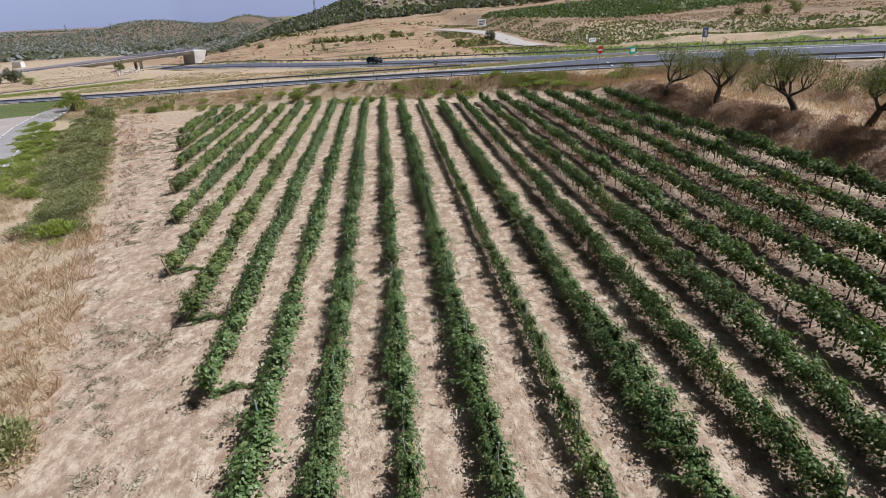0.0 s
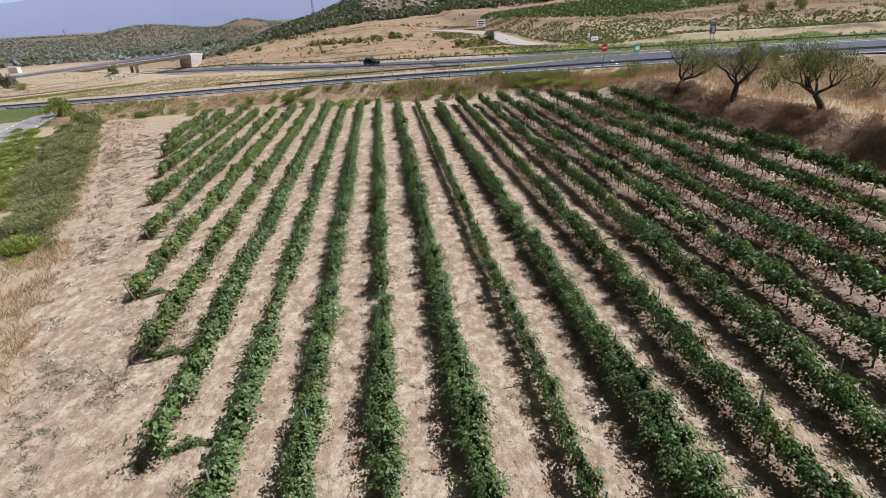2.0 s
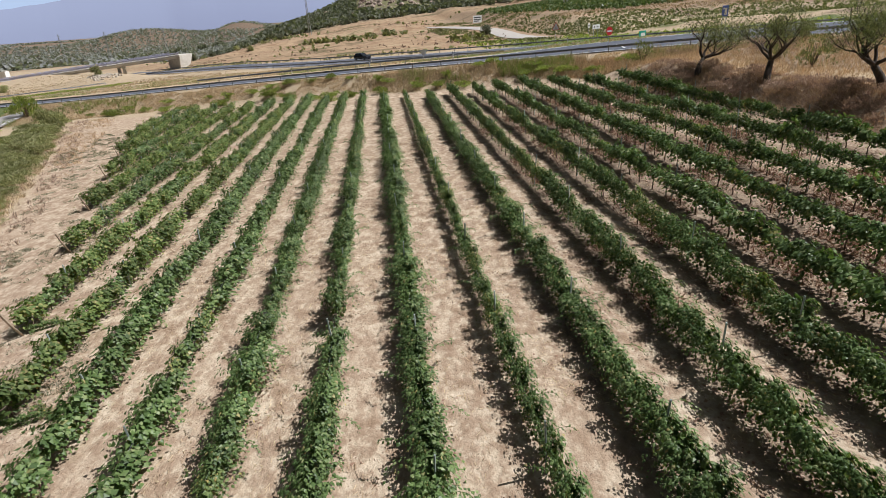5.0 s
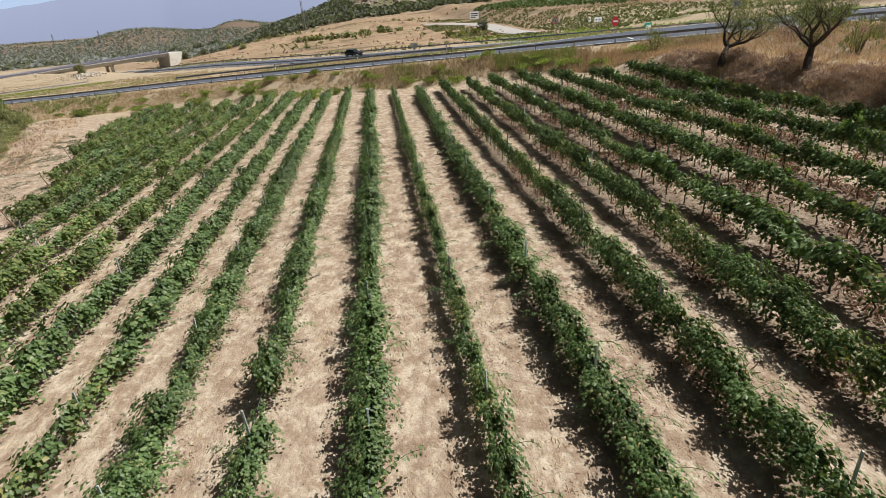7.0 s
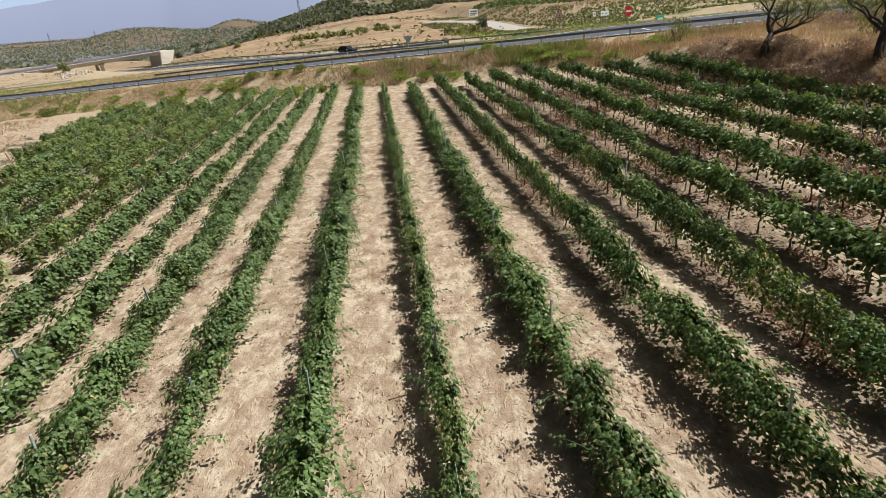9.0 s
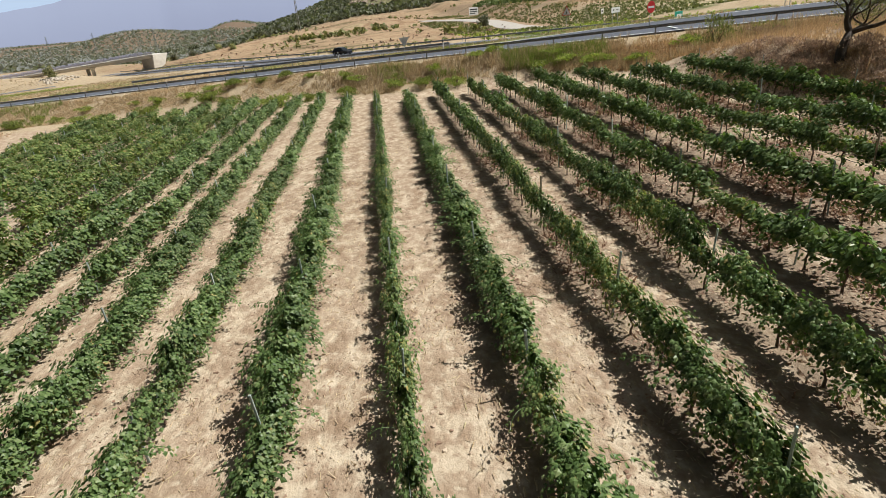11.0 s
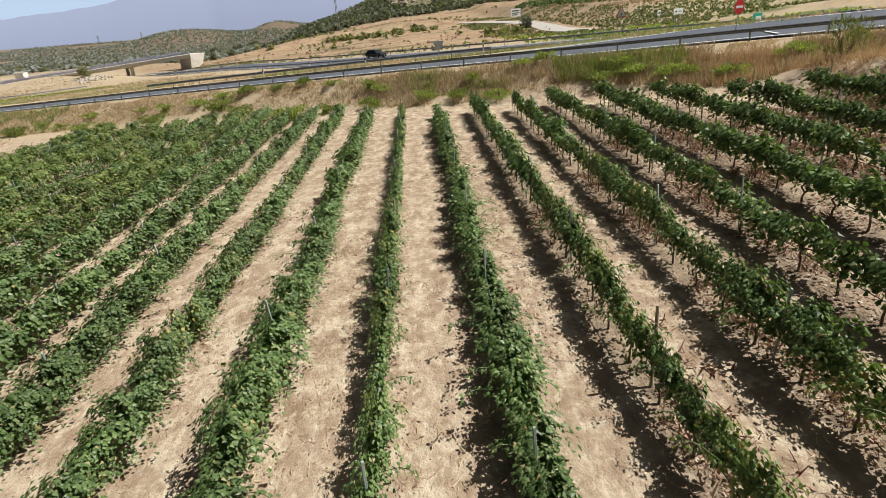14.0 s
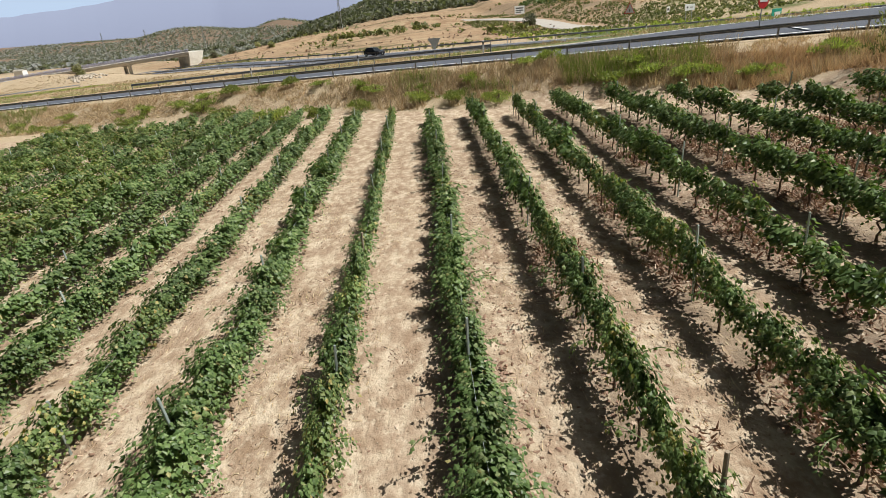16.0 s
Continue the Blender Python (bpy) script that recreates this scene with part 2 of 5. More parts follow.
GLASS = surface("car_glass", (0.02, 0.025, 0.03), (0.03, 0.035, 0.04), 3, 0.08, 0.0, 0.0)
RUBBER = surface("rubber", (0.012, 0.012, 0.012), (0.03, 0.03, 0.03), 8, 0.85)

# ---- terrain: heights of the land in metres ----
EDGE_X = [-140, -75, -48, -30, -15, -4, 6, 14, 22, 30, 40, 75, 140]
EDGE_Y = [126, 101, 90, 83.1, 76.8, 71.8, 65.8, 60.5, 55.5, 50, 43, 20, -22]
FAR_X = [-190, -160, -125, -98, -72, -44, -24, -1.2, 15.5, 29.6, 40, 55, 80, 140]
FAR_Y = [380, 330, 276, 237, 205, 164, 140, 118, 102.5, 91, 80, 68, 46, 10]


def soft(values, x):
    """A smoothed polyline through the given points."""
    xs, ys = values
    return sum(np.interp(x + o, xs, ys) for o in (-6, -3, 0, 3, 6)) / 5


def step(a, b, v):
    k = np.clip((v - a) / (b - a), 0, 1)
    return k * k * (3 - 2 * k)


def bell(v, middle, width):
    return np.exp(-(((v - middle) / width) ** 2))


def near_edge(x):
    return soft((EDGE_X, EDGE_Y), x)


def far_edge(x):
    return soft((FAR_X, FAR_Y), x)


def road_z(x):
    return np.interp(x, [-110, -48, -30, -15, -4, 6, 14, 22, 30, 40, 70, 140], [-4.2, -0.9, 0.22, 1.13, 1.8, 2.47, 2.98, 3.58, 4.13, 4.78, 6.3, 8.0])


def far_z(x):
    return np.interp(x, [-160, -125, -98, -72, -44, 100], [-12.5, -10.3, -8.4, -6.0, -3.23, 5.7])


def bank_foot(y):
    return np.interp(y, [-60, 15, 25, 32, 38, 46, 52], [20.9, 20.9, 20.4, 19.6, 19.2, 18.8, 18.4])


def field_z(x, y):
    """The vineyard and the bank beside it."""
    z = 0.0612 * np.maximum(x, -30) + 0.03 * np.minimum(x + 30, 0)
    z = z + 0.55 * np.clip((x - 9) / 10, 0, 1.2) ** 1.3
    up = step(-0.8, 2.3, x - bank_foot(y)) * (1 - step(41, 53, y))
    return z + 1.65 * up + 0.02 * np.maximum(x - 23, 0)


def far_land_z(x, y):
    """The land beyond the motorway, with its hills and the valley."""
    z = np.where(x > 0, -1.6 + 0.03 * x, -1.6 + 0.072 * np.maximum(x, -110))
    z = z + 0.008 * (y - 150) * step(-140, 0, x)
    left = step(-0.16, -0.30, x / np.maximum(y, 1))
    z = z - 24 * step(280, 850, y) * left
    z = z + 31 * step(-210, 70, x - 0.02 * (y - 600)) * step(450, 720, y) * (1 - left)
    z = z + 13 * bell(x, 10, 40) * bell(y, 680, 70)
    z = z + 8 * step(40, 260, x) * step(170, 420, y)
    z = z + (22 * bell(x, -560, 95) + 6 * bell(x, -640, 60)) * bell(y, 1500, 170)
    z = z + 22 * bell(y, 1650, 230) * left + 22 * bell(x, -330, 70) * bell(y, 1450, 200)
    z = z + 2.2 * step(0, 5, y - (318 - 0.55 * np.abs(x + 30))) * step(-110, -60, x) * (1 - step(10, 30, x)) * (1 - step(360, 420, y))
    return z


def land_z(x, y):
    x, y = np.asarray(x, float), np.asarray(y, float)
    d = (y - near_edge(x)) * 0.78
    e = (y - far_edge(x)) * 0.8
    z = field_z(x, y) + (road_z(x) - 0.10 - field_z(x, y)) * step(-5.8, -1.4, d)
    run = np.maximum(d - 6.8 - 5.5 * step(2, 26, x), 0)
    z = z + (far_z(x) - 0.10 - z) * run / (run + np.maximum(-1 - e, 0) + 1e-6)
    z = z + (far_land_z(x, y) - z) * step(16, 70, e)
    z = z + 2.6 * bell(np.hypot((x + 84) / 13, (y - 175) / 10), 0, 1) + 3.2 * bell(np.hypot((x + 132) / 20, (y - 238) / 16), 0, 1)
    return z + (1.5 * step(22, 32, e) + 2.6 * step(33, 95, e)) * step(46, 62, x) * (1 - step(300, 420, e))



# ---- mesh helpers ----


def mesh_object(name, verts, faces, mat, parent=None, label="", smooth=False):
    me = bpy.data.meshes.new(name)
    me.from_pydata([tuple(v) for v in verts], [], [tuple(f) for f in faces])
    me.materials.append(mat)
    if smooth:
        me.shade_smooth()
    ob = new(name, me)
    ob.parent = parent
    return tagged(ob, label)


def shared(name, me, m, parent=None, label=""):
    """An object of its own on a mesh that others use too."""
    ob = new(name, me)
    ob.parent = parent
    ob.matrix_basis = m
    return tagged(ob, label)


def part(name, bm, mat, parent=None, label="", smooth=False):
    me = bpy.data.meshes.new(name)
    bm.to_mesh(me)
    bm.free()
    me.materials.append(mat)
    if smooth:
        me.shade_smooth()
    ob = new(name, me)
    ob.parent = parent
    return tagged(ob, label)


def box(bm, size, m=Matrix(), bevel=0.0):
    made = bmesh.ops.create_cube(bm, size=1.0, matrix=m @ Matrix.Diagonal((*size, 1)))
    if bevel:
        edges = list({e for v in made["verts"] for e in v.link_edges})
        bmesh.ops.bevel(bm, geom=edges, offset=bevel, segments=1, affect="EDGES")


def rod(bm, a, b, r1, r2=None, sides=8):
    a, b = Vector(a), Vector(b)
    m = Matrix.Translation((a + b) / 2) @ (b - a).to_track_quat("Z", "Y").to_matrix().to_4x4()
    bmesh.ops.create_cone(bm, cap_ends=True, segments=sides, radius1=r1, radius2=r1 if r2 is None else r2, depth=(b - a).length, matrix=m)


def thing(name, at, label, category, group="", kind=""):
    ob = new(name)
    ob.location = at
    ob.empty_display_size = 0.3
    return tagged(ob, label, category, group, kind)


def tube(path, radii, sides=5):
    """Vertices and faces of a tube along a path, closed at its end."""
    verts, faces = [], []
    path = [Vector(p) for p in path]
    for n, p in enumerate(path):
        way = (path[min(n + 1, len(path) - 1)] - path[max(n - 1, 0)]).normalized()
        side = way.cross(Vector((0.3, 0.9, 0.2))).normalized()
        up = side.cross(way)
        for k in range(sides):
            a = 2 * math.pi * k / sides
            verts.append(p + (side * math.cos(a) + up * math.sin(a)) * radii[n])
    for n in range(len(path) - 1):
        for k in range(sides):
            a, b = n * sides + k, n * sides + (k + 1) % sides
            faces.append((a, b, b + sides, a + sides))
    faces.append(tuple(range((len(path) - 1) * sides, len(path) * sides)))
    return verts, faces


def gather(pieces):
    """Several (verts, faces) joined."""
    verts, faces = [], []
    for v, f in pieces:
        o = len(verts)
        verts += list(v)
        faces += [tuple(i + o for i in q) for q in f]
    return verts, faces


LEAF4 = np.array([(0, 0, 0), (0.5, 0.38, -0.1), (0, 1.0, -0.12), (-0.5, 0.38, -0.1), (0, 0.38, 0.07)])
FACE4 = [(4, 0, 1), (4, 1, 2), (4, 2, 3), (4, 3, 0)]
TRI = np.array([(-0.42, 0.12, 0.0), (0.42, 0.2, -0.08), (0.05, 1.0, -0.05)])
FACET = [(0, 1, 2)]
KITE = np.array([(0, 0, 0), (0.5, 0.40, -0.16), (0.0, 1.0, -0.05), (-0.5, 0.40, -0.16)])
FACEK = [(0, 1, 2), (0, 2, 3)]
BLADE = np.array([(-0.5, 0, 0), (0.5, 0, 0), (0.12, 1.0, 0), (-0.12, 1.0, 0)])
FACEB = [(0, 1, 2, 3)]
QUAD = np.array([(-0.5, 0, 0), (0.5, 0.1, 0.1), (0.4, 1.0, -0.1), (-0.4, 0.8, 0.1)])


def scatter(places, tips, normals, lengths, widths, shape=LEAF4, faces=FACE4):
    """Verts and faces of many small leaves: each lies at its place, points to its tip and faces its normal."""
    p, t, n = (np.asarray(v, float).reshape(-1, 3) for v in (places, tips, normals))
    t = t / (np.linalg.norm(t, axis=1, keepdims=True) + 1e-9)
    s = np.cross(t, n)
    s = s / (np.linalg.norm(s, axis=1, keepdims=True) + 1e-9)
    n = np.cross(s, t)
    le, wi = np.asarray(lengths)[:, None, None], np.asarray(widths)[:, None, None]
    v = p[:, None] + s[:, None] * shape[None, :, 0:1] * wi + t[:, None] * shape[None, :, 1:2] * le + n[:, None] * shape[None, :, 2:3] * le
    k = len(shape)
    f = [tuple(i * k + q for q in face) for i in range(len(p)) for face in faces]
    return v.reshape(-1, 3), f


def leaves_mesh(name, verts, faces, mat):
    me = bpy.data.meshes.new(name)
    me.from_pydata(verts.tolist() if hasattr(verts, "tolist") else verts, [], faces)
    me.materials.append(mat)
    return me


def zat(x, y):
    return float(land_z(x, y))


# ---- ground ----


def spread(lo, hi, fine, grow, start, end):
    """Coordinates with a fine step between start and end, growing beyond."""
    inner = list(np.arange(start, end + 1e-6, fine))
    d, v, up = fine, inner[-1], []
    while v < hi:
        d *= grow
        v += d
        up.append(v)
    d, v, down = fine, inner[0], []
    while v > lo:
        d *= grow
        v -= d
        down.append(v)
    return np.array(down[::-1] + inner + up)


def headland_edge(y):
    return np.interp(y, [-40, 0, 8, 16, 34, 60, 90], [-13.5, -16.0, -18.4, -21.5, -27.5, -38, -50])


def vineyard_end(x):
    return np.interp(x, [-40, -28, -15, -8, 0, 5, 10, 15, 19, 30], [73, 71, 68.5, 66, 59.5, 57, 56, 51.5, 46, 44])


# rows: x, the y of the near and the far end, vigour, a y at which a stake stands
ROWS = [(-28.8, 55, 70.5, 1.0, 58), (-26.2, 46.5, 70.5, 1.0, 50), (-23.6, 38, 69.5, 1.0, 41), (-21.0, 29.5, 68.5, 1.0, 33),
        (-18.5, 22, 67.5, 1.12, 26), (-16.0, 13.5, 67.5, 1.10, 17), (-13.5, 7.8, 66.5, 1.15, 11), (-11.15, 2.4, 66.5, 1.12, 8),
        (-8.95, -10, 65, 1.08, 22), (-6.85, -10, 63.5, 1.06, 24), (-4.6, -10, 62, 0.84, 19.7), (-2.25, -10, 60, 1.02, 24.4),
        (0.1, -10, 58, 0.55, 25.0), (2.45, -10, 56.5, 0.98, 25.1), (4.82, -10, 55.5, 0.82, 26.9), (7.2, -10, 54.5, 0.86, 27.2),
        (9.55, -10, 54.5, 0.92, 22), (11.95, -10, 52, 0.95, 24), (14.3, -10, 49.5, 0.95, 20), (16.6, -10, 47, 0.96, 23), (18.9, -10, 43.5, 0.9, 21)]

left_verge = lambda x: np.interp(x, [-120, -92, -79, -66], [113, 121, 130, 140])
gx = spread(-4600, 4600, 0.58, 1.05, -34, 34)
gy = spread(-400, 4900, 1.0, 1.035, -26, 100)
X, Y = np.meshgrid(gx, gy)
Z = land_z(X, Y)
rough = np.array([noise.noise((x * 0.35, y * 0.35, 0.0)) + 0.5 * noise.noise((x * 1.1, y * 1.1, 5.0)) for x, y in zip(X.ravel(), Y.ravel())]).reshape(X.shape)
smooth = np.array([noise.noise((x * 0.012, y * 0.012, 2.0)) for x, y in zip(X.ravel(), Y.ravel())]).reshape(X.shape)
dn = (Y - near_edge(X)) * 0.78
df = (Y - far_edge(X)) * 0.8
onroad = np.maximum(bell(dn, 3.2, 5.5), bell(df, 6, 9))
rampside = bell(X - np.interp(Y, [104, 128, 152, 176, 197, 225, 249, 281, 300], [47, 44, 42.5, 40, 41, 42, 40, 32, 22]), 0, 12) * (Y > 100) * (Y < 330)
rough = rough * (1 - rampside)
Z = Z + rough * np.where(Y < 90, 0.035, 0.12) * (1 - np.clip(onroad * 1.6, 0, 1)) + smooth * 2.2 * step(300, 500, Y)
bank = step(-0.3, 0.3, X - bank_foot(Y)) * (1 - step(40, 48, Y))
Z = Z + rough * 0.12 * bank + 0.15 * rough * step(22, 40, df)
verge = step(-3.0, 1.0, Y - vineyard_end(X) - 2.5) * (Y < 150)
left = step(-0.5, 0.8, headland_edge(Y) - X)
patch = np.array([noise.noise((x * 0.06, y * 0.06, 9.0)) for x, y in zip(X.ravel(), Y.ravel())]).reshape(X.shape)
dry = np.maximum(np.maximum(verge * 0.8, left * 0.85), bank * step(1.2, 2.6, X - bank_foot(Y)))
green = np.clip(0.6 * verge * step(0.1, 0.45, patch) * (Y > 60) * (dn < -1), 0, 1)
green = np.maximum(green, left * step(-0.05, 0.3, patch) * (X < -33) * (Y > 30) * (Y < 100) * 0.9)
between = step(7, 10, dn) * (1 - step(-3, 0, df))
green = np.maximum(green, between * (0.35 + 1.2 * patch) * step(-60, -10, X))
dry = np.maximum(dry, between * 0.9)
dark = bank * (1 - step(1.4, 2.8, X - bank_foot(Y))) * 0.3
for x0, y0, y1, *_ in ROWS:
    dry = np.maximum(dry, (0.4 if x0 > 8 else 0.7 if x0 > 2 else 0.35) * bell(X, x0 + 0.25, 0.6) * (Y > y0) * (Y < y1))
    # right rows: brown leaf litter, with the lane's shade also put into the colour
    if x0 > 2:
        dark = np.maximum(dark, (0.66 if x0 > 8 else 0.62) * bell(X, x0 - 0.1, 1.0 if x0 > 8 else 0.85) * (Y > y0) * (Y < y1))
far = step(13, 22, df)
right = step(10.8, 12.5, df) * step(18, 30, X) * (Y < 300)
east = step(44, 56, X)
speck = np.array([noise.noise((x * 0.17, y * 0.17, 19.0)) for x, y in zip(X.ravel(), Y.ravel())]).reshape(X.shape)
green = np.maximum(green, right * (1 - step(23, 26, df + 4 * speck)) * 0.95)
green = np.maximum(green, right * (1 - east) * (1 - step(38, 52, df + 14 * patch)) * (0.75 + 0.5 * speck))
green = np.maximum(green, right * east * step(25, 31, df + 7 * speck) * (1 - step(80, 112, df + 0.15 * (X - 60) + 40 * patch)) * (0.42 + 0.5 * speck))
ochre = right * east * bell(df, 27.5, 3.4) * step(-0.35, 0.1, speck)
forest = far * step(490, 560, Y + 25 * smooth) * (X > -0.3 * Y)
green = np.maximum(green, forest * 0.7)
valley = far * (X < -np.interp(Y, [300, 900, 1500], [0.26, 0.22, 0.16]) * Y) * step(330, 480, Y)
green = np.maximum(green, valley * 0.34)
dark = np.maximum(dark, np.clip(forest * 0.45 + valley * 0.72, 0, 1))
gold = far * (1 - forest * 0.95) * (1 - valley * (1 - 0.45 * step(0.1, 0.35, patch))) * (1 - np.clip(green * 1.15, 0, 1))
gold = np.maximum(gold * (1 - right * east * (1 - step(70, 100, df))), ochre * 0.45)
dry = np.maximum(dry, right * east)
brown = np.maximum(far * step(58, 80, X) * (Y < 420), 0.8 * far * step(30, 46, X) * step(150, 190, Y) * (Y < 420) * (1 - rampside))
gold = gold * (1 - 0.55 * brown)
dry = np.maximum(dry, brown)
dark = np.maximum(dark, 0.75 * brown * (1 - np.clip(green, 0, 1)) * (1 - ochre))
scrubby = step(23.5, 26, X - 0.12 * (30 - Y)) * (dn < -2) * (Y < 70)
dark = np.maximum(dark, 0.6 * scrubby)
green = np.maximum(green, 0.95 * bell(Y - left_verge(X), 0, 8) * step(-62, -68, X))
dark = np.maximum(dark, 0.32 * left)
nx, ny = len(gx), len(gy)
idx = np.arange(nx * ny).reshape(ny, nx)
quads = np.stack([idx[:-1, :-1], idx[:-1, 1:], idx[1:, 1:], idx[1:, :-1]], -1).reshape(-1, 4)
me = bpy.data.meshes.new("ground")
me.from_pydata(np.stack([X, Y, Z], -1).reshape(-1, 3).tolist(), [], quads.tolist())
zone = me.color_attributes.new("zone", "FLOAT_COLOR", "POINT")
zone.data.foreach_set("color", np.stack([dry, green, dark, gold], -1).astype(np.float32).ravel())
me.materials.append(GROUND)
me.shade_smooth()
ground = tagged(new("ground", me), "pale sandy soil with dry grass verges and golden fields", "ground", kind="structure")

# pale sky low over the horizon, far behind everything
sky_low = bpy.data.materials.new("low_sky")
sky_low.use_nodes = True
sb = sky_low.node_tree.nodes["Principled BSDF"]
sb.inputs["Base Color"].default_value = (0.02, 0.02, 0.02, 1)
sb.inputs["Emission Color"].default_value = (0.58, 0.68, 0.84, 1)
sb.inputs["Emission Strength"].default_value = 0.95
tagged(mesh_object("backdrop", [(-4400, 4930, -80), (4400, 4930, -80), (4400, 4930, 700), (-4400, 4930, 700)], [(0, 1, 2, 3)], sky_low), "pale hazy sky low over the horizon", "sky", kind="structure")

# far mountains beyond the plain; their pale distance haze is put into a glowing colour
backdrop_mat = bpy.data.materials.new("far_mountains")
backdrop_mat.use_nodes = True
bn = backdrop_mat.node_tree
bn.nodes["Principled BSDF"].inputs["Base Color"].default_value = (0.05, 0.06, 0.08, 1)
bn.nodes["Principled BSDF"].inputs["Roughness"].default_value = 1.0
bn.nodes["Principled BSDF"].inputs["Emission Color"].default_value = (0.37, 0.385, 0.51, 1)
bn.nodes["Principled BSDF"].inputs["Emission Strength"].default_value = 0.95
verts, faces = [], []
for n in range(121):
    x = -3800 + n * 50
    ridge = float(np.interp(x, [-3800, -2930, -2320, -2190, -1900, -1300, -700, 0, 900], [120, 172, 203, 231, 285, 330, 300, 200, 150]))
    ridge += 14 * noise.noise((x * 0.004, 3, 0)) + 6 * noise.noise((x * 0.013, 7, 0))
    verts += [(x, 4600 - abs(x + 1500) * 0.15, -60), (x, 4660 - abs(x + 1500) * 0.15, ridge), (x, 4900, ridge - 40)]
for n in range(120):
    for k in (0, 1):
        a = n * 3 + k
        faces.append((a, a + 3, a + 4, a + 1))
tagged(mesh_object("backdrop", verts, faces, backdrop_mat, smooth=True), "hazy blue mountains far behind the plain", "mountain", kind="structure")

# ---- roads ----


def strip(curve, height, near, wide, lo, hi, lift, name, mat, label, parent=None, spacing=2.0, widen=0.0):
    """A ribbon along a road's edge: near and wide are metres across it."""
    xs = np.arange(lo, hi, spacing)
    ys = curve(xs)
    tx, ty = np.gradient(xs), np.gradient(ys)
    ln = np.hypot(tx, ty)
    ox, oy = -ty / ln, tx / ln
    verts, faces = [], []
    for o in (near, near + wide):
        o = o + (widen * step(2, 26, xs) if o > 1 else 0)
        px, py = xs + ox * o, ys + oy * o
        pz = height(px) + lift
        verts += list(zip(px.tolist(), py.tolist(), pz.tolist()))
    n = len(xs)
    for i in range(n - 1):
        faces.append((i, i + 1, n + i + 1, n + i))
    return mesh_object(name, verts, faces, mat, parent, label)


road_1 = strip(near_edge, road_z, 0.0, 6.0, -135, 130, 0.02, "road_1", ASPHALT, "grey asphalt slip road with white edge lines", widen=5.5)
tagged(road_1, category="road", kind="structure")
for o in (0.35, 5.5):
    strip(near_edge, road_z, o, 0.24, -135, 130, 0.026, "edge_line", ROAD_PAINT, "", road_1, widen=5.5)
bm = bmesh.new()
box(bm, (0.22, 6.9, 0.012), pose(24.85, 58.3, float(road_z(24.85)) + 0.045, 0, 0, -14.5), 0.003)
part("edge_line", bm, ROAD_PAINT, road_1)
road_2 = strip(far_edge, far_z, 0.0, 10.0, -118, 135, 0.02, "road_2", ASPHALT, "wide grey asphalt motorway with white lines")
tagged(road_2, category="road", kind="structure")
for o in (0.5, 9.3):
    strip(far_edge, far_z, o, 0.22, -118, 135, 0.026, "edge_line", ROAD_PAINT, "", road_2)


def line_points(curve, height, offset, lo, hi, gap):
    """Places every gap metres along a line beside a road, each with its heading."""
    xs = np.linspace(lo, hi, 900)
    ys = curve(xs)
    tx, ty = np.gradient(xs), np.gradient(ys)
    ln = np.hypot(tx, ty)
    px, py = xs - ty / ln * offset, ys + tx / ln * offset
    run = np.r_[0, np.cumsum(np.hypot(np.diff(px), np.diff(py)))]
    at = np.arange(0, run[-1], gap)
    qx, qy = np.interp(at, run, px), np.interp(at, run, py)
    head = np.arctan2(np.gradient(qy), np.gradient(qx))
    return [(float(x), float(y), float(height(x)), float(a)) for x, y, a in zip(qx, qy, head)]


bm = bmesh.new()
box(bm, (0.10, 0.06, 0.90), pose(0, 0, 0.22), 0.008)
POST_MESH = bpy.data.meshes.new("post")
bm.to_mesh(POST_MESH)
bm.free()
POST_MESH.materials.append(RAIL_STEEL)
W_PROFILE = [(0, 0.66), (0.045, 0.64), (0.045, 0.60), (0.0, 0.565), (0.0, 0.55), (0.045, 0.515), (0.045, 0.475), (0, 0.45)]


def guardrail(curve, height, offset, lo, hi, facing, label):
    rail = thing("guardrail", (0, 0, 0), label, "guardrail", "guardrails along the roads")
    pts = line_points(curve, height, offset, lo, hi, 4.0)
    verts, faces = [], []
    for x, y, z, a in pts:
        nxn, nyn = -math.sin(a) * facing, math.cos(a) * facing
        verts += [(x + nxn * (o + 0.07), y + nyn * (o + 0.07), z + h) for o, h in W_PROFILE]
    k = len(W_PROFILE)
    for i in range(len(pts) - 1):
        for j in range(k - 1):
            a = i * k + j
            faces.append((a, a + k, a + k + 1, a + 1))
    beam = mesh_object("beam", verts, faces, RAIL_STEEL, rail)
    md = beam.modifiers.new("thickness", "SOLIDIFY")
    md.thickness = 0.02
    for x, y, z, a in pts:
        shared("post", POST_MESH, pose(x, y, z, 0, 0, math.degrees(a)), rail)
    return rail


guardrail(near_edge, road_z, -0.7, -120, 110, 1, "galvanised steel guardrail along the verge of the slip road")
guardrail(near_edge, road_z, 6.7, -34, 6, -1, "galvanised steel guardrail on the inner side of the slip road")
guardrail(far_edge, far_z, -0.8, -112, 22, 1, "galvanised steel guardrail between the two roads")
guardrail(far_edge, far_z, 10.8, -115, 90, -1, "galvanised steel guardrail on the far side of the motorway")
left_line = lambda x: np.interp(x, [-120, -92, -79, -72], [121, 130, 140, 158])
guardrail(left_line, lambda x: float(land_z(x, left_line(x))), 0, -116, -73, 1, "galvanised steel guardrail above the green verge by the farm track")


